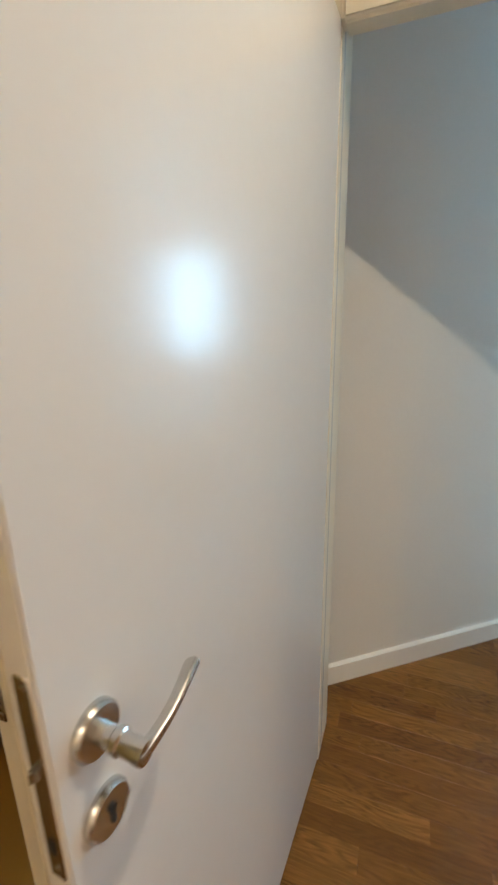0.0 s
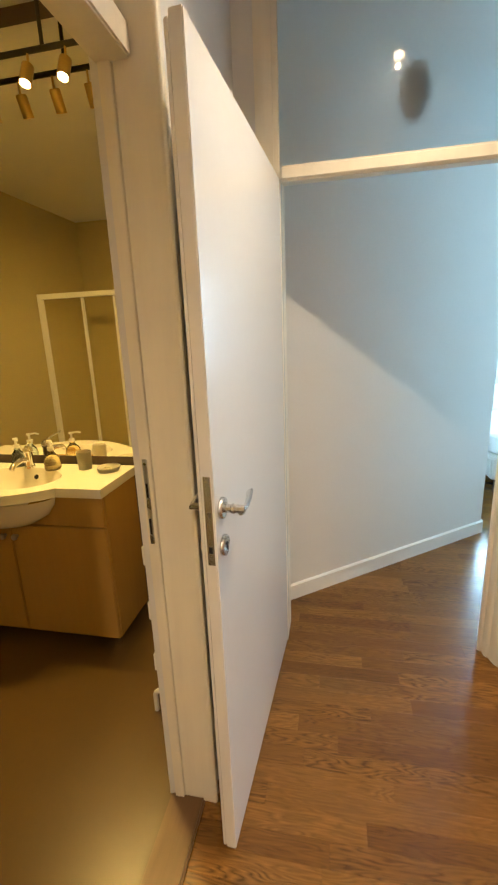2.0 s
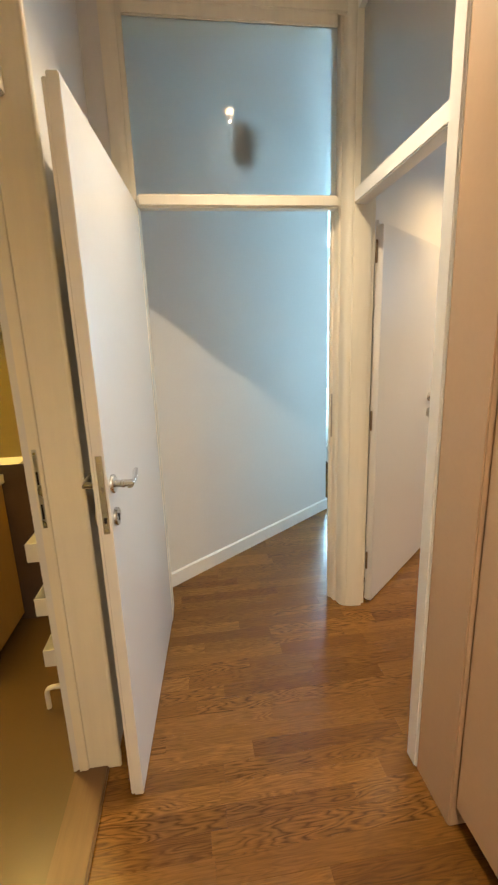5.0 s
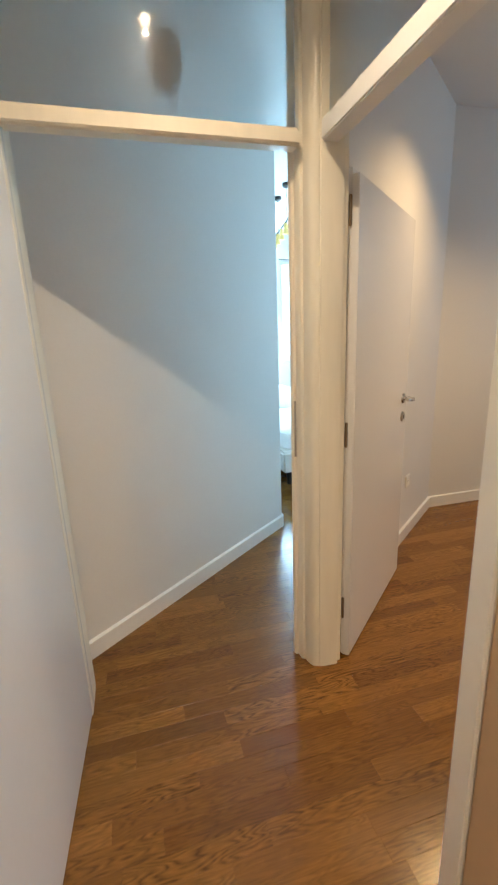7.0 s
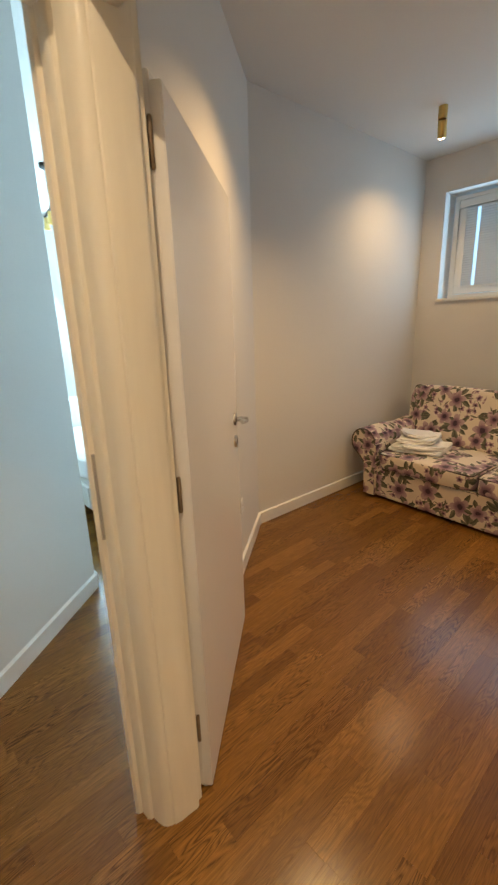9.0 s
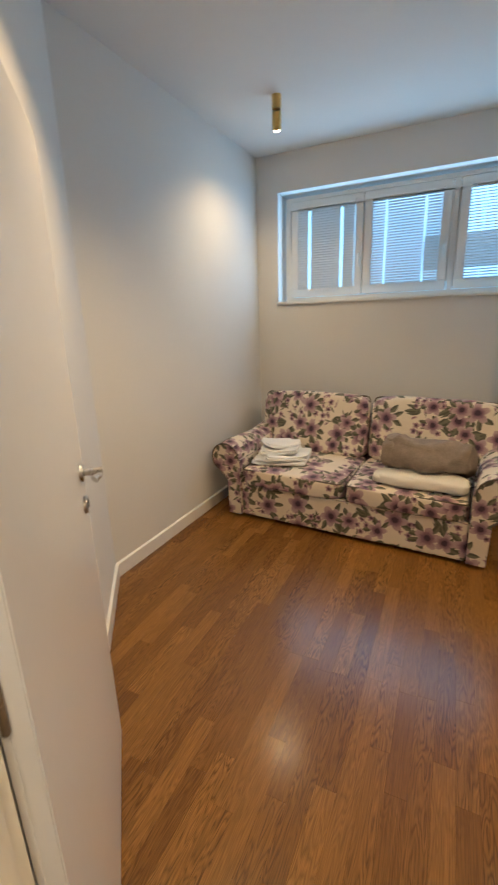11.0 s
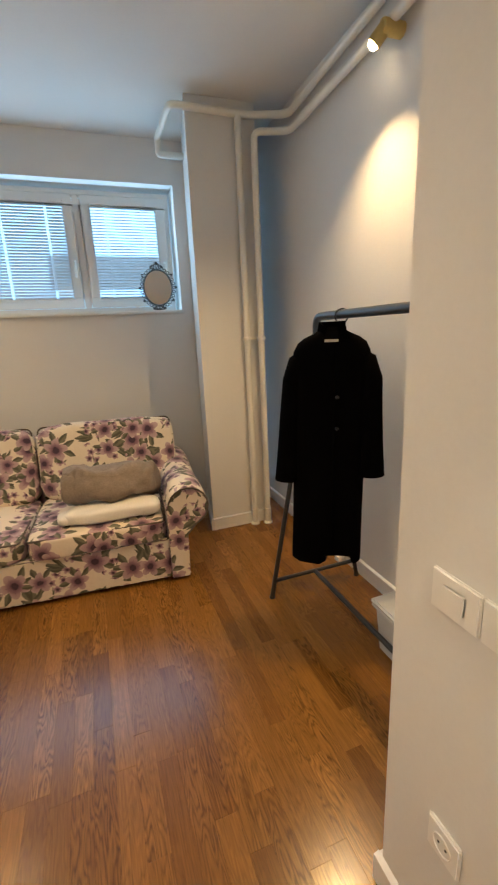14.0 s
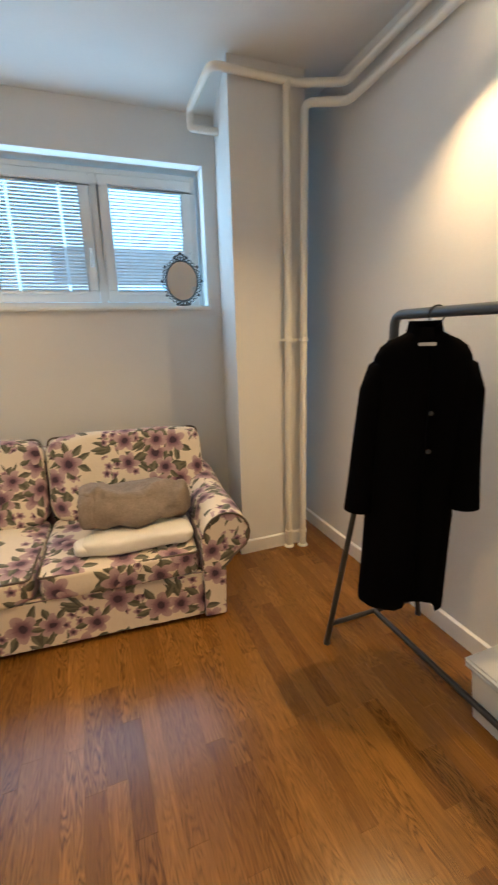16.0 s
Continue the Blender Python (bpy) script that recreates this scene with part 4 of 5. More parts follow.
block("rim", (-0.193, -0.140, 0.222), (0.193, 0.140, 0.238), CLEARP, sbox, bevel=0.006, segs=3)
block("lid", (-0.197, -0.144, 0.239), (0.197, 0.144, 0.262), CLEARP, sbox, "clear plastic lid", bevel=0.009, segs=3)

# ---- sofa ----
class Sums:
    """Short names for arithmetic nodes."""

    def __init__(self, n):
        self.n = n

    def __call__(self, op, *args, clamp=False):
        k = self.n.nodes.new("ShaderNodeMath")
        k.operation, k.use_clamp = op, clamp
        for i, a in enumerate(args):
            if isinstance(a, (int, float)):
                k.inputs[i].default_value = a
            else:
                self.n.links.new(a, k.inputs[i])
        return k.outputs[0]

    def cells(self, uv, scale, offset):
        """Distance, angle and two random numbers within the cells of a scattered pattern."""
        n = self.n
        off = n.nodes.new("ShaderNodeVectorMath")
        off.operation = "ADD"
        off.inputs[1].default_value = (*offset, 0)
        n.links.new(uv, off.inputs[0])
        v = n.nodes.new("ShaderNodeTexVoronoi")
        v.voronoi_dimensions = "2D"
        v.inputs["Scale"].default_value, v.inputs["Randomness"].default_value = scale, 0.6
        n.links.new(off.outputs[0], v.inputs["Vector"])
        d = n.nodes.new("ShaderNodeVectorMath")
        d.operation = "SUBTRACT"
        n.links.new(off.outputs[0], d.inputs[0])
        n.links.new(v.outputs["Position"], d.inputs[1])
        ln = n.nodes.new("ShaderNodeVectorMath")
        ln.operation = "LENGTH"
        n.links.new(d.outputs[0], ln.inputs[0])
        s = n.nodes.new("ShaderNodeSeparateXYZ")
        n.links.new(d.outputs[0], s.inputs[0])
        c = n.nodes.new("ShaderNodeSeparateColor")
        n.links.new(v.outputs["Color"], c.inputs[0])
        turn = self("MULTIPLY_ADD", c.outputs[0], 6.283, self("ARCTAN2", s.outputs[1], s.outputs[0]))
        return ln.outputs["Value"], turn, c.outputs[1], c.outputs[2]


def blend(n, mask, under, over):
    k = n.nodes.new("ShaderNodeMix")
    k.data_type = "RGBA"
    n.links.new(mask, k.inputs["Factor"])
    for i, c in ((6, under), (7, over)):
        if isinstance(c, tuple):
            k.inputs[i].default_value = (*c, 1)
        else:
            n.links.new(c, k.inputs[i])
    return k.outputs[2]


def floral():
    """Printed cotton: large mauve blooms, fans of olive leaves and small sprigs on cream."""
    m, n, b = nodes_of("floral_cotton")
    q = Sums(n)
    uvn = n.nodes.new("ShaderNodeUVMap")
    wob = n.nodes.new("ShaderNodeTexNoise")
    wob.inputs["Scale"].default_value, wob.inputs["Detail"].default_value = 16, 2
    n.links.new(uvn.outputs[0], wob.inputs["Vector"])
    sub = n.nodes.new("ShaderNodeVectorMath")
    sub.operation = "MULTIPLY_ADD"
    sub.inputs[1].default_value = (0.026, 0.026, 0)
    n.links.new(wob.outputs["Color"], sub.inputs[0])
    n.links.new(uvn.outputs[0], sub.inputs[2])
    uv = sub.outputs[0]
    wash = noise_tex(n, 38, 3, 0.6, coord="UV")
    col = blend(n, noise_tex(n, 6, 3, 0.5, coord="UV"), (0.66, 0.575, 0.46), (0.74, 0.66, 0.55))

    def leaf(under, r, t, turn, start, length, width, arc, shown):
        """One pointed leaf at an angle from the cell's middle, darker on one side of its rib."""
        a = q("ADD", t, radians(turn))
        u = q("SUBTRACT", q("MULTIPLY", r, q("COSINE", a)), start)
        v = q("MULTIPLY", r, q("SINE", a))
        v = q("SUBTRACT", v, q("MULTIPLY", q("MULTIPLY", u, u), arc))
        half = q("MULTIPLY", q("SINE", q("MULTIPLY", u, math.pi / length)), width)
        inside = q("MULTIPLY", q("GREATER_THAN", u, 0.0), q("LESS_THAN", u, length))
        mask = q("MULTIPLY", q("MULTIPLY", q("SUBTRACT", half, q("ABSOLUTE", v)), 420, clamp=True), inside)
        mask = q("MULTIPLY", mask, shown)
        side = q("MULTIPLY", q("MULTIPLY_ADD", v, 160, 0.5, clamp=True), 0.8)
        tone = blend(n, side, blend(n, wash, (0.115, 0.108, 0.074), (0.190, 0.178, 0.124)), (0.060, 0.063, 0.040))
        return blend(n, mask, under, tone)

    def bloom(under, r, t, size, shown):
        """Five rounded petals that pale outwards from a dark throat, each with a deep vein."""
        f = q("MULTIPLY", q("SUBTRACT", q("FRACT", q("MULTIPLY", t, 5 / 6.28318)), 0.5), 6.28318 / 5)
        u, v = q("MULTIPLY", r, q("COSINE", f)), q("MULTIPLY", r, q("SINE", f))
        du, dv = q("DIVIDE", q("SUBTRACT", u, size * 0.56), size * 0.46), q("DIVIDE", v, size * 0.34)
        d = q("ADD", q("MULTIPLY", du, du), q("MULTIPLY", dv, dv))
        petal = q("MULTIPLY", q("MULTIPLY", q("SUBTRACT", 1.0, d), 9, clamp=True), shown)
        tint = ramp(n, q("DIVIDE", r, size), [(0.20, (0.085, 0.035, 0.066)), (0.42, (0.23, 0.125, 0.160)), (0.62, (0.40, 0.265, 0.285)), (1.0, (0.50, 0.37, 0.36))])
        vein = q("MULTIPLY", q("LESS_THAN", q("ABSOLUTE", v), q("MULTIPLY", q("SUBTRACT", size * 0.75, r), 0.10)), 0.55)
        tint = blend(n, vein, tint, (0.16, 0.075, 0.115))
        tint = blend(n, q("MULTIPLY", wash, 0.25), tint, (0.26, 0.16, 0.19))
        col2 = blend(n, petal, under, tint)
        heart = q("MULTIPLY", q("LESS_THAN", q("ADD", r, q("MULTIPLY", wash, size * 0.16)), size * 0.34), shown)
        return blend(n, heart, col2, (0.052, 0.024, 0.046))

    # long upright leaves in threes
    r, t, a, c = q.cells(uv, 4.4, (0.37, 0.62))
    shown = q("LESS_THAN", c, 0.95)
    for turn, length, arc in ((-34, 0.105, -2.5), (-4, 0.135, 0.6), (30, 0.115, 2.2)):
        col = leaf(col, r, t, turn, 0.0, length, 0.0160, arc, shown)
    # sprigs of small flowers
    r, t, a, c = q.cells(uv, 16.5, (0.9, 0.2))
    r2, t2, a2, c2 = q.cells(uv, 4.9, (0.12, 0.83))
    close = q("MULTIPLY", q("LESS_THAN", r2, 0.068), q("LESS_THAN", c2, 0.8))
    for turn in (100, 150, -150):
        col = leaf(col, r2, t2, turn, 0.015, 0.085, 0.007, 1.5, q("LESS_THAN", c2, 0.8))
    col = bloom(col, r, t, 0.026, close)
    # large blooms with a fan of leaves behind each
    for scale, offset, size, odds, fan in ((4.3, (0.0, 0.0), 0.078, 0.92, (25, 62, 98, 135, -150)), (5.2, (0.45, 0.55), 0.064, 0.70, (-60, 10, 75))):
        r, t, a, c = q.cells(uv, scale, offset)
        shown = q("LESS_THAN", c, odds)
        for i, turn in enumerate(fan):
            col = leaf(col, r, t, turn, size * 0.45, size * 1.25, size * 0.26, (1.5, -1.5)[i % 2], shown)
        col = bloom(col, r, t, size, shown)
    n.links.new(col, b.inputs["Base Color"])
    b.inputs["Roughness"].default_value = 0.85
    b.inputs["Sheen Weight"].default_value = 0.15
    weave = noise_tex(n, 900, 2, 0.5, coord="UV")
    crease = noise_tex(n, 9, 3, 0.6, coord="UV")
    nrm = bump(n, b, crease, 0.35, 0.02)
    bump(n, b, weave, 0.25, 0.001, nrm)
    return m


FLORAL = floral()
PIPING = surface("dark_piping", (0.10, 0.075, 0.055), 0.8, vary=0.2, grain=200, relief=0.3)


def planar_uv(me, offset=(0.0, 0.0)):
    """Lays the cloth flat on each face by its main direction."""
    layer = me.uv_layers.new(name="cloth")
    for p in me.polygons:
        nx, ny, nz = (abs(c) for c in p.normal)
        i, j = (1, 2) if nx >= ny and nx >= nz else ((0, 2) if ny >= nz else (0, 1))
        for li in p.loop_indices:
            co = me.vertices[me.loops[li].vertex_index].co
            layer.data[li].uv = (co[i] + offset[0], co[j] + offset[1])


def pillow(bm, c, half, e=0.28, nu=40, nv=22, sag=0.0, wrinkle=0.0, seed=0.0):
    """A padded block with rounded edges (a superellipsoid), slightly creased."""
    def sp(v, p):
        return math.copysign(abs(v) ** p, v)
    grid = []
    for i in range(nv + 1):
        phi = -math.pi / 2 + math.pi * i / nv
        row = []
        for k in range(nu):
            th = 2 * math.pi * k / nu
            x, y, z = sp(math.cos(phi), e) * sp(math.cos(th), e), sp(math.cos(phi), e) * sp(math.sin(th), e), sp(math.sin(phi), e)
            p = Vector((c[0] + half[0] * x, c[1] + half[1] * y, c[2] + half[2] * z))
            if wrinkle:
                p += wrinkle * noise.noise_vector(Vector((p.x * 7 + seed, p.y * 7, p.z * 7))) + 0.35 * wrinkle * noise.noise_vector(Vector((p.x * 19, p.y * 24 + seed, p.z * 19)))
            p.z -= sag * (x * x + y * y) * 0.5 if z > 0 else 0
            row.append(bm.verts.new(p))
        grid.append(row)
    for a, b in zip(grid, grid[1:]):
        for k in range(nu):
            bm.faces.new((a[k], a[(k + 1) % nu], b[(k + 1) % nu], b[k]))
    bmesh.ops.remove_doubles(bm, verts=bm.verts, dist=1e-6)


def cloth_part(name, bm, parent, offset, label=""):
    ob = part(name, bm, FLORAL, parent, label)
    planar_uv(ob.data, offset)
    return ob


SX = Vector((-0.0724, -0.9974))
sofa = thing("sofa", "two-seat sofa in cream cotton printed with purple flowers", "sofa", pose(3.493, 2.294, 0, 0, 0, math.degrees(math.atan2(SX.y, SX.x))))
SW = 1.78
bm = bmesh.new()
add_box(bm, (0.10, 0.015, 0.022), (SW - 0.10, 0.93, 0.285))
bmesh.ops.subdivide_edges(bm, edges=bm.edges, cuts=6, use_grid_fill=True)
for v in bm.verts:
    v.co += 0.006 * noise.noise_vector(v.co * 6)
soften(bm, 0.012, 2, 60)
cloth_part("base", bm, sofa, (0.2, 0.1))
for k, x0 in enumerate((0.0, SW)):
    sg = -1 if k == 0 else 1
    bm = bmesh.new()
    cx, r, zc = x0 + sg * 0.025, 0.118, 0.468
    prof = [(x0 - sg * 0.105, 0.022), (x0 - sg * 0.105, zc)]
    prof += [(cx - sg * r * math.cos(a), zc + r * math.sin(a)) for a in [radians(18 * j) for j in range(0, 13)]]
    prof += [(x0 + sg * 0.055, zc - 0.120), (x0 + sg * 0.012, zc - 0.17), (x0 + sg * 0.004, 0.022)]
    rows_ = []
    for j in range(14):
        f = j / 13
        yy = 0.0 + 0.94 * f
        ring = []
        for px, pz in prof:
            sq = 0.97 if j in (0, 13) else 1.0
            ctr = (cx, zc)
            zz = pz + (0.012 * math.sin(f * 9) if pz > zc else 0) + (0.02 * f if pz > zc else 0)
            ring.append(bm.verts.new((ctr[0] + (px - ctr[0]) * sq, yy, zz)))
        rows_.append(ring)
    for a, b in zip(rows_, rows_[1:]):
        for j in range(len(prof)):
            bm.faces.new((a[j], a[(j + 1) % len(prof)], b[(j + 1) % len(prof)], b[j]))
    bm.faces.new(rows_[0]), bm.faces.new(rows_[-1][::-1])
    arm = cloth_part("armrest", bm, sofa, (0.37 + 0.4 * k, 0.63))
    bm = bmesh.new()
    add_tube(bm, [(px, -0.002, pz) for px, pz in prof[1:-1]], 0.0055, 8)
    part("piping", bm, PIPING, arm)
MID = 0.905
for k, (a, b) in enumerate(((0.108, MID - 0.004), (MID + 0.004, SW - 0.108))):
    bm = bmesh.new()
    pillow(bm, ((a + b) / 2, 0.345, 0.345), ((b - a) / 2, 0.355, 0.075), 0.22, 48, 24, 0.012, 0.006, k * 3.0)
    seat = cloth_part("seat_cushion", bm, sofa, (0.11 + 0.53 * k, 0.91))
    bm = bmesh.new()
    add_tube(bm, bend([(a + 0.012, 0.30, 0.405), (a + 0.012, 0.004, 0.398), (b - 0.012, 0.004, 0.398), (b - 0.012, 0.30, 0.405)], 0.03), 0.0055, 8)
    part("piping", bm, PIPING, seat)
bm = bmesh.new()
add_box(bm, (-0.005, 0.74, 0.022), (SW + 0.005, 0.96, 0.80))
soften(bm, 0.05, 4)
cloth_part("back_frame", bm, sofa, (0.61, 0.27))
for k, (a, b) in enumerate(((-0.030, MID - 0.006), (MID + 0.006, SW + 0.035))):
    bm = bmesh.new()
    pillow(bm, (0, 0, 0), ((b - a) / 2, 0.115, 0.262), 0.30, 48, 26, 0.0, 0.012, 9 + k * 5.0)
    bmesh.ops.transform(bm, matrix=pose((a + b) / 2, 0.735, 0.628, -13), verts=bm.verts)
    back = cloth_part("back_cushion", bm, sofa, (0.83 + 0.31 * k, 0.18))
    bm = bmesh.new()
    w = (b - a) / 2 - 0.012
    add_tube(bm, bend([(-w, -0.052, -0.15), (-w, -0.052, 0.249), (w, -0.052, 0.249), (w, -0.052, -0.15)], 0.045), 0.0055, 8)
    bmesh.ops.transform(bm, matrix=pose((a + b) / 2, 0.735, 0.628, -13), verts=bm.verts)
    part("piping", bm, PIPING, back)
for fx in (0.14, SW - 0.14):
    for fy in (0.08, 0.86):
        bm = bmesh.new()
        add_lathe(bm, [(0, 0), (0.025, 0), (0.03, 0.026), (0, 0.026)], 14, pose(fx, fy, 0))
        part("foot", bm, BLACKM, sofa)

# linen on the sofa
TERRY = surface("white_terry", (0.86, 0.85, 0.83), 0.95, vary=0.04, grain=420, relief=0.8, depth=0.004, broad=9)
FLEECE = surface("taupe_fleece", (0.225, 0.180, 0.146), 0.95, vary=0.30, grain=120, relief=0.6, depth=0.004, broad=14)
CREAMT = surface("cream_throw", (0.70, 0.67, 0.62), 0.95, vary=0.06, grain=300, relief=0.7, depth=0.003)
TOWELS = ((3.80, 1.960, 0.436, 8, 0.205, 0.215, 0.017, 0), (3.775, 1.945, 0.470, 31, 0.165, 0.190, 0.016, 2), (3.80, 1.985, 0.503, 14, 0.150, 0.160, 0.015, -3), (3.825, 2.000, 0.532, 40, 0.128, 0.128, 0.012, 4))
for k, (x, y, z, rz, hw, hd, hh, lean) in enumerate(TOWELS):
    tw = thing("towel", ("folded white terry towel lying on the sofa seat", "folded white terry towel on another towel", "folded white terry towel in the pile", "small folded white towel on top of the pile")[k], "towel", pose(x, y, z, lean, 0, rz), "folded towels")
    for j in range(2):
        bm = bmesh.new()
        pillow(bm, (0.006 * j, -0.007 * j, (j - 0.5) * hh), (hd - 0.008 * j, hw - 0.006 * j, hh * 0.58), 0.24, 64, 16, 0.0, 0.016, 2.0 * k + j)
        part("fold", bm, TERRY, tw)
throw = thing("rolled_throw", "cream throw rolled up in front of the brown blanket", "blanket", pose(3.545, 0.905, 0.462, 0, 0, -3))
bm = bmesh.new()
pillow(bm, (0, 0, 0), (0.105, 0.268, 0.043), 0.50, 72, 26, 0.0, 0.010, 21)
part("roll", bm, CREAMT, throw)
bm = bmesh.new()
pillow(bm, (-0.01, 0.255, -0.010), (0.075, 0.050, 0.030), 0.6, 36, 18, 0.0, 0.010, 27)
part("loose_end", bm, CREAMT, throw)
blanket = thing("blanket", "folded taupe fleece blanket lying on the cream throw", "blanket", pose(3.70, 0.890, 0.580, 0, 18, -6))
bm = bmesh.new()
pillow(bm, (0, 0, 0), (0.150, 0.272, 0.104), 0.34, 110, 56, 0.0, 0.040, 31)
part("fold", bm, FLEECE, blanket)
bm = bmesh.new()
pillow(bm, (-0.022, 0.232, -0.006), (0.142, 0.050, 0.094), 0.5, 64, 40, 0.0, 0.014, 37)
part("rolled_edge", bm, FLEECE, blanket)

# ---- bathroom ----
van = thing("vanity_unit", "wood-veneer vanity unit on small feet", "vanity unit", pose(-0.845, 1.105, 0))
block("carcass", (-1.06, 0.02, 0.055), (-0.020, 0.325, 0.64), VENEER, van)
block("side_panel", (-0.018, 0.0185, 0.055), (0, 0.325, 0.795), VENEER, van)
block("side_panel", (-1.06, 0.0185, 0.642), (-1.042, 0.325, 0.795), VENEER, van)
block("fascia", (-1.06, 0, 0.645), (0, 0.018, 0.795), VENEER, van)
for a, b in ((-1.06, -0.502), (-0.498, 0.0)):
    d = block("door", (a, 0, 0.06), (b, 0.018, 0.640), VENEER, van)
    bm = bmesh.new()
    add_lathe(bm, [(0, 0), (0.008, 0), (0.008, 0.012), (0.016, 0.018), (0.014, 0.026), (0, 0.028)], 16, pose(-0.468 if b == 0 else -0.532, 0, 0.585, 90))
    part("knob", bm, STEEL, d, "round steel knob")
for fx in (-1.03, -0.03):
    for fy in (0.04, 0.30):
        bm = bmesh.new()
        add_lathe(bm, [(0, 0), (0.014, 0), (0.014, 0.03), (0.010, 0.056), (0, 0.056)], 14, pose(fx, fy, 0.004))
        part("foot", bm, CHROME, van, "small chrome foot")
basin = thing("washbasin", "white ceramic washbasin and worktop with a bulging bowl", "washbasin", pose(-0.845, 1.105, 0.797))
bm = bmesh.new()
BX, BY, BR = -0.55, 0.115, 0.275
outline = [(0.012, 0.328), (-1.07, 0.328), (-1.07, -0.022), (BX - 0.34, -0.022)]
outline += [(BX - 0.34 + 0.68 * t, -0.022 - 0.15 * math.sin(math.pi * t) ** 0.8) for t in [k / 16 for k in range(1, 16)]]
outline += [(BX + 0.34, -0.022), (0.012, -0.022)]
outline = outline[::-1]
hole = [(BX + BR * 1.02 * math.cos(a), BY - 0.03 + BR * 0.62 * math.sin(a)) for a in [2 * math.pi * k / 40 for k in range(40)]]
ov, hv = [bm.verts.new((x, y, 0.043)) for x, y in outline], [bm.verts.new((x, y, 0.043)) for x, y in hole]
oe = [bm.edges.new((ov[i], ov[(i + 1) % len(ov)])) for i in range(len(ov))]
he = [bm.edges.new((hv[i], hv[(i + 1) % len(hv)])) for i in range(len(hv))]
bmesh.ops.triangle_fill(bm, edges=oe + he, use_beauty=True)
lo = [bm.verts.new((x, y, 0.0)) for x, y in outline]
for i in range(len(ov)):
    j = (i + 1) % len(ov)
    bm.faces.new((lo[i], lo[j], ov[j], ov[i]))
prev = hv
for s, dz in ((0.97, -0.012), (0.90, -0.055), (0.78, -0.095), (0.55, -0.118), (0.2, -0.125)):
    cur = [bm.verts.new((BX + (x - BX) * s, BY - 0.03 + (y - BY + 0.03) * s, 0.043 + dz)) for x, y in hole]
    for i in range(40):
        j = (i + 1) % 40
        bm.faces.new((prev[i], prev[j], cur[j], cur[i]))
    prev = cur
bm.faces.new(prev)
part("basin_top", bm, CERAMIC, basin)
bm = bmesh.new()
rows_ = []
for s, z in ((1.0, 0.0), (0.97, -0.035), (0.86, -0.085), (0.66, -0.125), (0.35, -0.145)):
    rows_.append([bm.verts.new((BX + 0.335 * s * math.cos(a), -0.018 - 0.150 * s * math.sin(a) ** 0.9, z)) for a in [math.pi * k / 20 for k in range(21)]])
for a, b in zip(rows_, rows_[1:]):
    for k in range(20):
        bm.faces.new((a[k], a[k + 1], b[k + 1], b[k]))
part("bowl", bm, CERAMIC, basin)
bm = bmesh.new()
add_lathe(bm, [(0, 0), (0.011, 0), (0.013, 0.003), (0.007, 0.003), (0, 0.001)], 16, pose(BX + 0.05, BY + 0.118, 0.0, 62))
part("overflow", bm, DARKP, basin)
tap = thing("mixer_tap", "chrome mixer tap with a single lever", "tap", pose(-1.395, 1.365, 0.840))
bm = bmesh.new()
add_lathe(bm, [(0, 0), (0.026, 0), (0.026, 0.008), (0.021, 0.014), (0.021, 0.072), (0.024, 0.080), (0.024, 0.098), (0.015, 0.112), (0, 0.114)], 20)
part("body", bm, CHROME, tap)
bm = bmesh.new()
add_tube(bm, [(0, -0.01, 0.045), (0.004, -0.07, 0.055), (0.008, -0.125, 0.045), (0.008, -0.14, 0.028)], 0.013, 12)
part("spout", bm, CHROME, tap)
bm = bmesh.new()
add_tube(bm, [(0, 0, 0.105), (0.02, -0.02, 0.125), (0.065, -0.055, 0.150)], 0.009, 10, [0.012, 0.010, 0.007], 0.6)
part("lever", bm, CHROME, tap)
AMBERG = clear_glass("amber_liquid_glass", (0.95, 0.82, 0.45), 0.25)
BLUEG = clear_glass("blue_liquid_glass", (0.75, 0.88, 0.90), 0.25)
FROSTC = clear_glass("ribbed_tumbler_glass", (0.82, 0.78, 0.70), 0.35)


def dispenser(label, m, glass, r):
    ob = thing("soap_dispenser", label, "soap dispenser", m, "soap dispensers")
    bm = bmesh.new()
    add_lathe(bm, [(0, 0), (r * 0.9, 0), (r, 0.010), (r, 0.045), (r * 0.86, 0.066), (r * 0.45, 0.084), (0.014, 0.090), (0.014, 0.100), (0, 0.100)], 24)
    part("bottle", bm, glass, ob)
    bm = bmesh.new()
    add_lathe(bm, [(0, 0.100), (0.016, 0.100), (0.016, 0.116), (0.006, 0.119), (0.006, 0.142), (0.013, 0.143), (0.012, 0.152), (0, 0.153)], 16)
    add_tube(bm, [(0, 0, 0.148), (0.025, -0.02, 0.149), (0.038, -0.031, 0.142)], 0.005, 8)
    part("pump", bm, WHITEP, ob)
    return ob


dispenser("round amber glass soap dispenser on the washbasin", pose(-1.245, 1.345, 0.840), AMBERG, 0.040)
dispenser("bluish glass soap dispenser behind the tap", pose(-1.475, 1.385, 0.840), BLUEG, 0.034)
tum = thing("tumbler", "frosted ribbed glass tumbler", "tumbler", pose(-1.075, 1.365, 0.840))
bm = bmesh.new()
add_lathe(bm, [(0, 0.001), (0.033, 0.0), (0.037, 0.092), (0.034, 0.092), (0.030, 0.006), (0, 0.006)], 28)
part("glass", bm, FROSTC, tum)
dish = thing("soap_dish", "round ribbed glass dish with small things in it", "soap dish", pose(-0.935, 1.345, 0.840))
bm = bmesh.new()
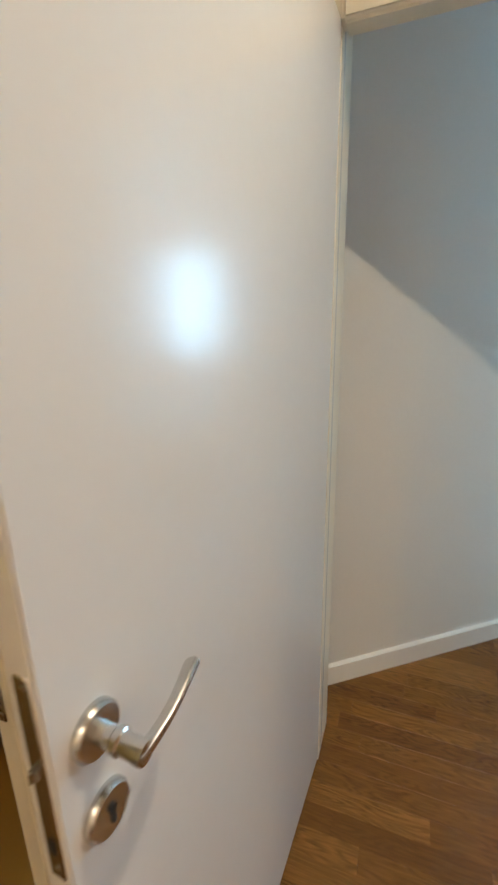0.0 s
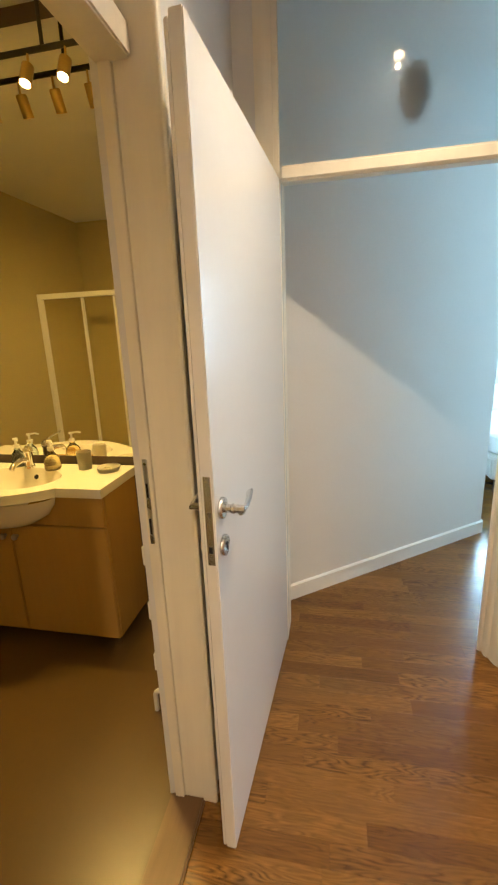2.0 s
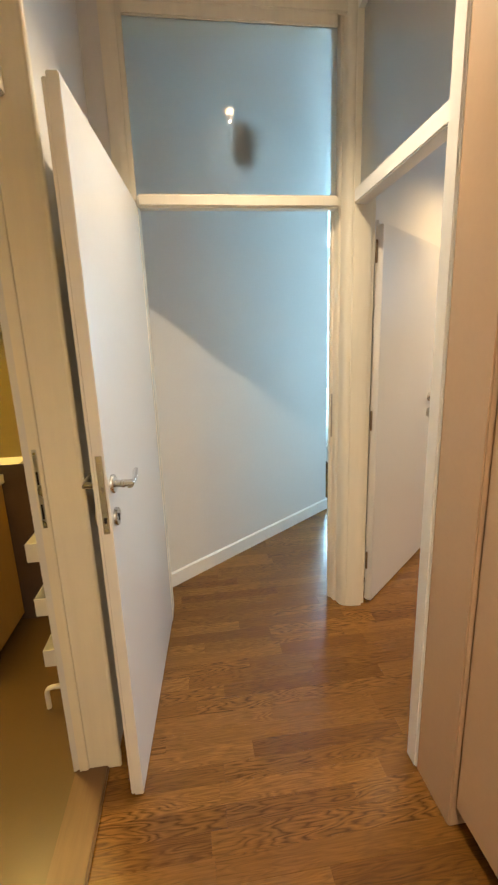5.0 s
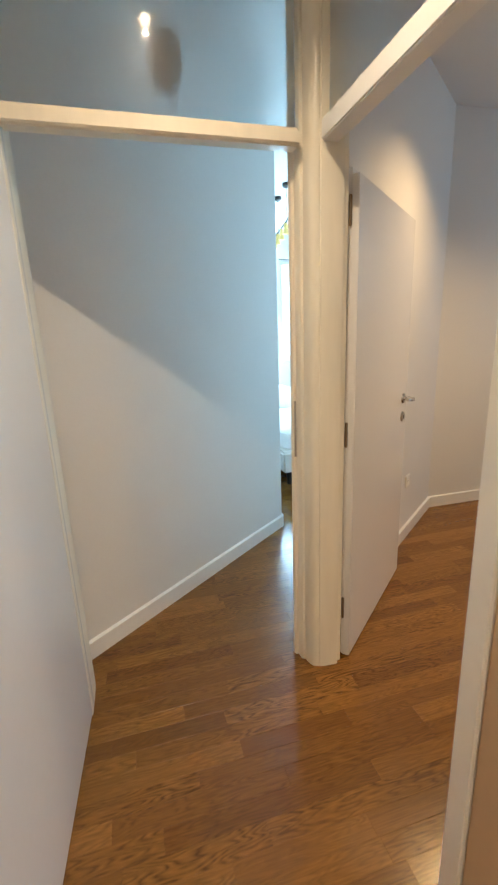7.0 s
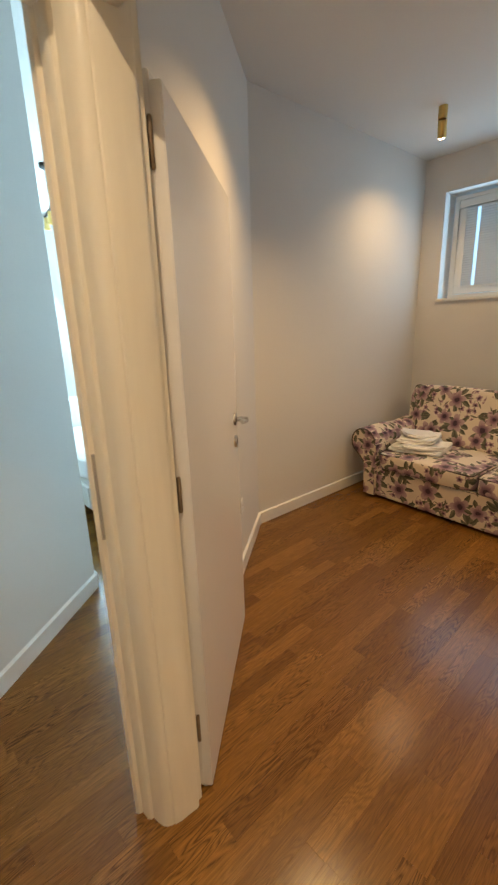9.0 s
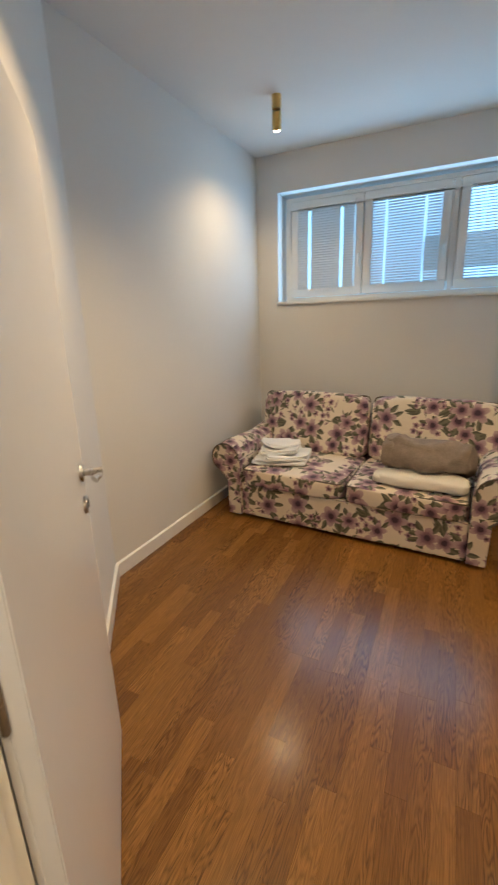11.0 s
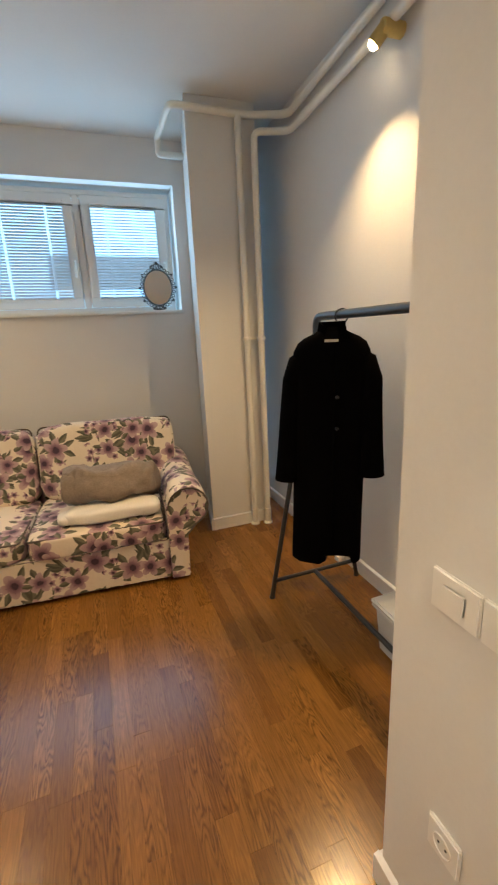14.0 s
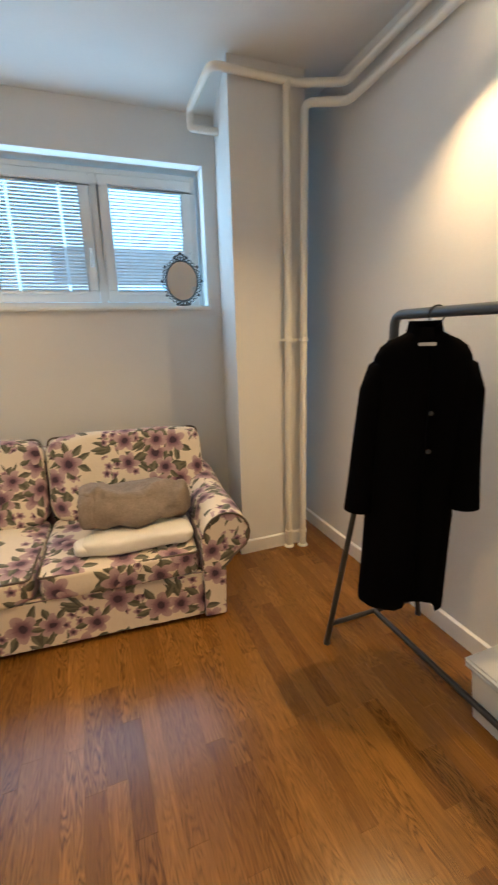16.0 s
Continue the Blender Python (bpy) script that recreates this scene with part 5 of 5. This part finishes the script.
add_lathe(bm, [(0, 0.001), (0.048, 0.0), (0.058, 0.022), (0.055, 0.022), (0.045, 0.006), (0, 0.006)], 32)
part("bowl", bm, FROSTC, dish)
block("soap", (-0.025, -0.014, 0.007), (0.02, 0.014, 0.02), CREAM, dish, bevel=0.006, segs=3)
bmirror = thing("bathroom_mirror", "large frameless mirror reaching almost to the ceiling", "mirror", pose(-0.67, 1.435, 0.885))
block("glass", (-1.85, 0.002, 0), (0, 0.014, 1.87), MIRROR, bmirror, bevel=0.0015, segs=1)

trol = thing("trolley", "slim white three-tier metal trolley", "trolley", pose(-0.385, 0.80, 0.004))
TW, TD = 0.135, 0.36
for z in (0.20, 0.43, 0.66):
    bm = bmesh.new()
    for lo, hi in (((-TW, 0, z), (0, TD, z + 0.004)), ((-TW, 0, z + 0.004), (0, 0.004, z + 0.075)), ((-TW, TD - 0.004, z + 0.004), (0, TD, z + 0.075)), ((-TW, 0.004, z + 0.004), (-TW + 0.004, TD - 0.004, z + 0.075)), ((-0.004, 0.004, z + 0.004), (0, TD - 0.004, z + 0.075))):
        add_box(bm, lo, hi)
    soften(bm, 0.0015, 1)
    part("tray", bm, WHITEP, trol)
for y in (0.006, TD - 0.006):
    bm = bmesh.new()
    add_tube(bm, bend([(-TW - 0.012, y, 0.002), (-TW - 0.012, y, 0.10), (0.0, y, 0.10), (0.0, y, 0.74)], 0.03), 0.010, 12)
    part("frame_tube", bm, WHITEP, trol)
for k, (tx, ty, tz, r, h, mat) in enumerate(((-0.07, 0.07, 0.205, 0.032, 0.10, CERAMIC), (-0.06, 0.17, 0.435, 0.025, 0.10, STEEL), (-0.07, 0.09, 0.665, 0.030, 0.09, DARKP))):
    jar = thing("toiletry_bottle", "small toiletry bottle standing in a trolley tray", "bottle", pose(-0.385 + tx, 0.80 + ty, 0.004 + tz), "toiletries")
    bm = bmesh.new()
    add_lathe(bm, [(0, 0), (r, 0), (r, h * 0.75), (r * 0.5, h * 0.82), (r * 0.5, h * 0.84), (0, h * 0.84)], 20)
    part("bottle", bm, mat, jar)
    bm = bmesh.new()
    add_lathe(bm, [(0, h * 0.83), (r * 0.55, h * 0.83), (r * 0.55, h), (0, h)], 16)
    part("cap", bm, WHITEP, jar)

blamp = thing("bathroom_lamp", "dark rail lamp with brass spots above the mirror", "ceiling lamp", pose(-0.80, 1.36, 2.61))
bm = bmesh.new()
add_tube(bm, [(0.01, 0, 0), (-0.78, 0, 0)], 0.011, 10)
part("rail", bm, BLACKM, blamp)
for x in (-0.20, -0.55):
    bm = bmesh.new()
    add_tube(bm, [(x, 0, 0), (x, 0, CEILING - 2.61)], 0.008, 10)
    part("stem", bm, BLACKM, blamp)
for x in (-0.10, -0.27, -0.44, -0.61):
    d = Vector((0.0, -0.42, -0.9)).normalized()
    m = Matrix.Translation((x, -0.008, -0.055)) @ d.to_track_quat("Z", "Y").to_matrix().to_4x4()
    bm = bmesh.new()
    add_lathe(bm, [(0, -0.004), (0.020, -0.002), (0.024, 0.003), (0.024, 0.085), (0.021, 0.086), (0.020, 0.068), (0, 0.066)], 20, m)
    add_tube(bm, [(x, 0, 0.0), (x, -0.006, -0.055)], 0.005, 8)
    sp_ = part("spot", bm, BRASS, blamp, "brass spot tube")
    bm = bmesh.new()
    add_lathe(bm, [(0, 0.068), (0.017, 0.069), (0.018, 0.076), (0.010, 0.081), (0, 0.082)], 16, m)
    part("bulb", bm, BULB, sp_, "glowing warm bulb")

shower = thing("shower_enclosure", "shower enclosure with white framed sliding glass panels", "shower", pose(-2.845, -0.74, 0.004))
SHG = clear_glass("shower_glass", (0.93, 0.90, 0.82), 0.12)
SHW = 1.50
for lo, hi, nm in (((0, -0.03, 1.90), (SHW, 0.03, 1.95), "top_rail"), ((0, -0.03, 0.12), (SHW, 0.03, 0.16), "bottom_rail"), ((0, -0.03, 0.16), (0.045, 0.03, 1.90), "end_post"), ((SHW - 0.05, -0.03, 0.16), (SHW, 0.03, 1.90), "end_post")):
    block(nm, lo, hi, TRIM, shower)
for a, b, y in ((0.045, 0.51, 0.014), (0.49, 0.86, -0.008), (0.84, SHW - 0.05, 0.012)):
    p = block("glass_panel", (a, y - 0.003, 0.165), (b, y + 0.003, 1.895), SHG, shower, bevel=0)
    p.visible_shadow = False
    for s in (a, b - 0.022):
        block("panel_stile", (s, y - 0.009, 0.165), (s + 0.022, y + 0.009, 1.895), TRIM, p)
block("side_panel", (SHW - 0.03, -0.86, 0.165), (SHW - 0.02, -0.03, 1.92), SHG, shower, bevel=0).visible_shadow = False
block("tray", (0, -0.87, 0), (SHW, 0.03, 0.12), CERAMIC, shower, bevel=0.02, segs=3)
shead = thing("wall_shower", "small dark shower head on a wall arm", "shower head", pose(-1.87, -1.62, 2.25))
bm = bmesh.new()
add_tube(bm, bend([(0, 0, 0), (0, 0.09, 0.02), (0, 0.14, -0.05)], 0.04), 0.010, 10)
add_lathe(bm, [(0, 0.0), (0.028, 0), (0.028, 0.006), (0, 0.006)], 16, pose(0, 0, 0, -90))
part("arm", bm, CHROME, shead)
bm = bmesh.new()
add_lathe(bm, [(0, 0.02), (0.018, 0.02), (0.036, -0.045), (0.036, -0.06), (0, -0.06)], 20, pose(0, 0.14, -0.05, 20))
part("head", bm, BLACKM, shead)

# ---- bedroom beyond the corridor ----
bed = thing("bed", "double bed with a white mattress and a pale upholstered base", "bed", pose(1.50, 3.32, 0))
for x, y in ((0.12, 0.15), (1.58, 0.15), (0.12, 1.95), (1.58, 1.95)):
    bm = bmesh.new()
    add_lathe(bm, [(0, 0), (0.03, 0), (0.035, 0.16), (0, 0.16)], 14, pose(x, y, 0))
    part("leg", bm, BLACKM, bed)
block("base", (0, 0, 0.16), (1.7, 2.1, 0.36), CREAMT, bed, "pale upholstered base", bevel=0.02, segs=3)
bm = bmesh.new()
pillow(bm, (0.85, 1.05, 0.45), (0.84, 1.04, 0.095), 0.2, 40, 18, 0, 0.01, 50)
part("mattress", bm, TERRY, bed, "white made-up mattress")
for k, (x, y) in enumerate(((0.45, 1.72), (1.2, 1.74), (0.5, 1.45))):
    pl = thing("pillow", "plump white pillow lying on the bed", "pillow", pose(1.50 + x, 3.32 + y, 0.62, 35, 0, 4 * k), "bed pillows")
    bm = bmesh.new()
    pillow(bm, (0, 0, 0), (0.30, 0.20, 0.075), 0.55, 32, 16, 0, 0.012, 60 + k)
    part("cover", bm, TERRY, pl)
pend = thing("pendant_lamp", "black rail pendant with small brass shades over the bed", "pendant lamp", pose(1.87, 4.11, CEILING))
bm = bmesh.new()
add_tube(bm, [(-0.05, -0.25, -0.34), (0.12, 0.75, -0.34)], 0.011, 10)
part("rail", bm, BLACKM, pend)
for y, x in ((0, 0), (0.42, 0.06)):
    bm = bmesh.new()
    add_lathe(bm, [(0, 0), (0.04, 0), (0.04, -0.03), (0.012, -0.045), (0, -0.045)], 18, pose(x, y, 0))
    add_tube(bm, [(x, y, -0.04), (x, y, -0.34)], 0.003, 6)
    part("cord_and_canopy", bm, BLACKM, pend)
for k in range(5):
    f = k / 4
    bm = bmesh.new()
    add_lathe(bm, [(0, 0), (0.016, 0), (0.030, -0.10), (0.028, -0.10), (0.014, -0.01), (0, -0.01)], 18, pose(-0.05 + 0.17 * f, -0.22 + 0.94 * f, -0.35))
    part("shade", bm, BRASS, pend, "brass cone shade")
bwin = thing("window_2", "tall bright bedroom window with a white frame", "window", pose(2.53, 6.28, 1.0), kind="structure")
for lo, hi in (((0, 0, 0), (1.57, 0.06, 0.06)), ((0, 0, 1.44), (1.57, 0.06, 1.5)), ((0, 0, 0.06), (0.07, 0.06, 1.44)), ((1.50, 0, 0.06), (1.57, 0.06, 1.44)), ((0.75, 0, 0.06), (0.82, 0.06, 1.44))):
    block("window_frame", lo, hi, WHITEP, bwin)
for a, b in ((0.07, 0.75), (0.82, 1.50)):
    p = block("pane", (a, 0.025, 0.06), (b, 0.031, 1.44), PANE, bwin, bevel=0)
    p.visible_shadow = False
bm = bmesh.new()
add_box(bm, (-2, 9.5, -1), (9, 9.6, 8))
tagged(part("backdrop_daylight", bm, DAYLIT, None, "", False), "pale bright daylight outside the bedroom window", "backdrop", "", "structure")

# ---- oak floor, plank by plank ----
bm = bmesh.new()
add_box(bm, (-0.36, -2.3, -0.05), (4.75, 6.45, -0.008))
floor = structure("floor", bm, SUBFLOOR, "warm brown oiled oak strip floor", "floor")
PW, TOP = 0.0695, 0.0
rng = random.Random(7)
plank_meshes = {}
rest = bmesh.new()
near_count = 0


def floor_span(y):
    """Where the oak lies along x, at a row's middle."""
    if y < -0.45:
        return (-0.245, 0.96)
    if y < 2.62:
        return (-0.245 if -0.45 < y < 0.52 else -0.34, 4.60)
    return (1.0, 4.62)


rows = int((6.3 + 2.25) / PW)
for r in range(rows):
    y0 = -2.25 + r * PW
    x0, x1 = floor_span(y0 + PW / 2)
    x = x0 - rng.uniform(0, 0.5)
    while x < x1:
        length = rng.choice((0.42, 0.42, 0.56, 0.56, 0.70, 0.84))
        a, b = max(x, x0), min(x + length, x1)
        x += length
        if b - a < 0.02:
            continue
        full = abs(b - a - length) < 1e-6
        if full and -0.30 < a and b < 3.15 and -0.40 < y0 < 1.95 and near_count < 300:
            if length not in plank_meshes:
                bm = bmesh.new()
                add_box(bm, (0.0001, 0.0001, -0.008), (length - 0.0001, PW - 0.0001, 0))
                top = [e for e in bm.edges if all(v.co.z > -0.001 for v in e.verts)]
                bmesh.ops.bevel(bm, geom=top, offset=0.0004, segments=1, affect="EDGES")
                plank_meshes[length] = finish("plank", bm, OAK, False)
            p = new("plank", plank_meshes[length])
            p.location = (a, y0, TOP + rng.uniform(-0.00006, 0.00006))
            p.parent = floor
            near_count += 1
        else:
            add_box(rest, (a + 0.0002, y0 + 0.0002, -0.008), (b - 0.0002, y0 + PW - 0.0002, TOP + rng.uniform(-0.00006, 0.00006)))
rest_ob = part("floor_planks", rest, OAK_REST, floor, "", False)
rest_ob["kind"] = "stuff"
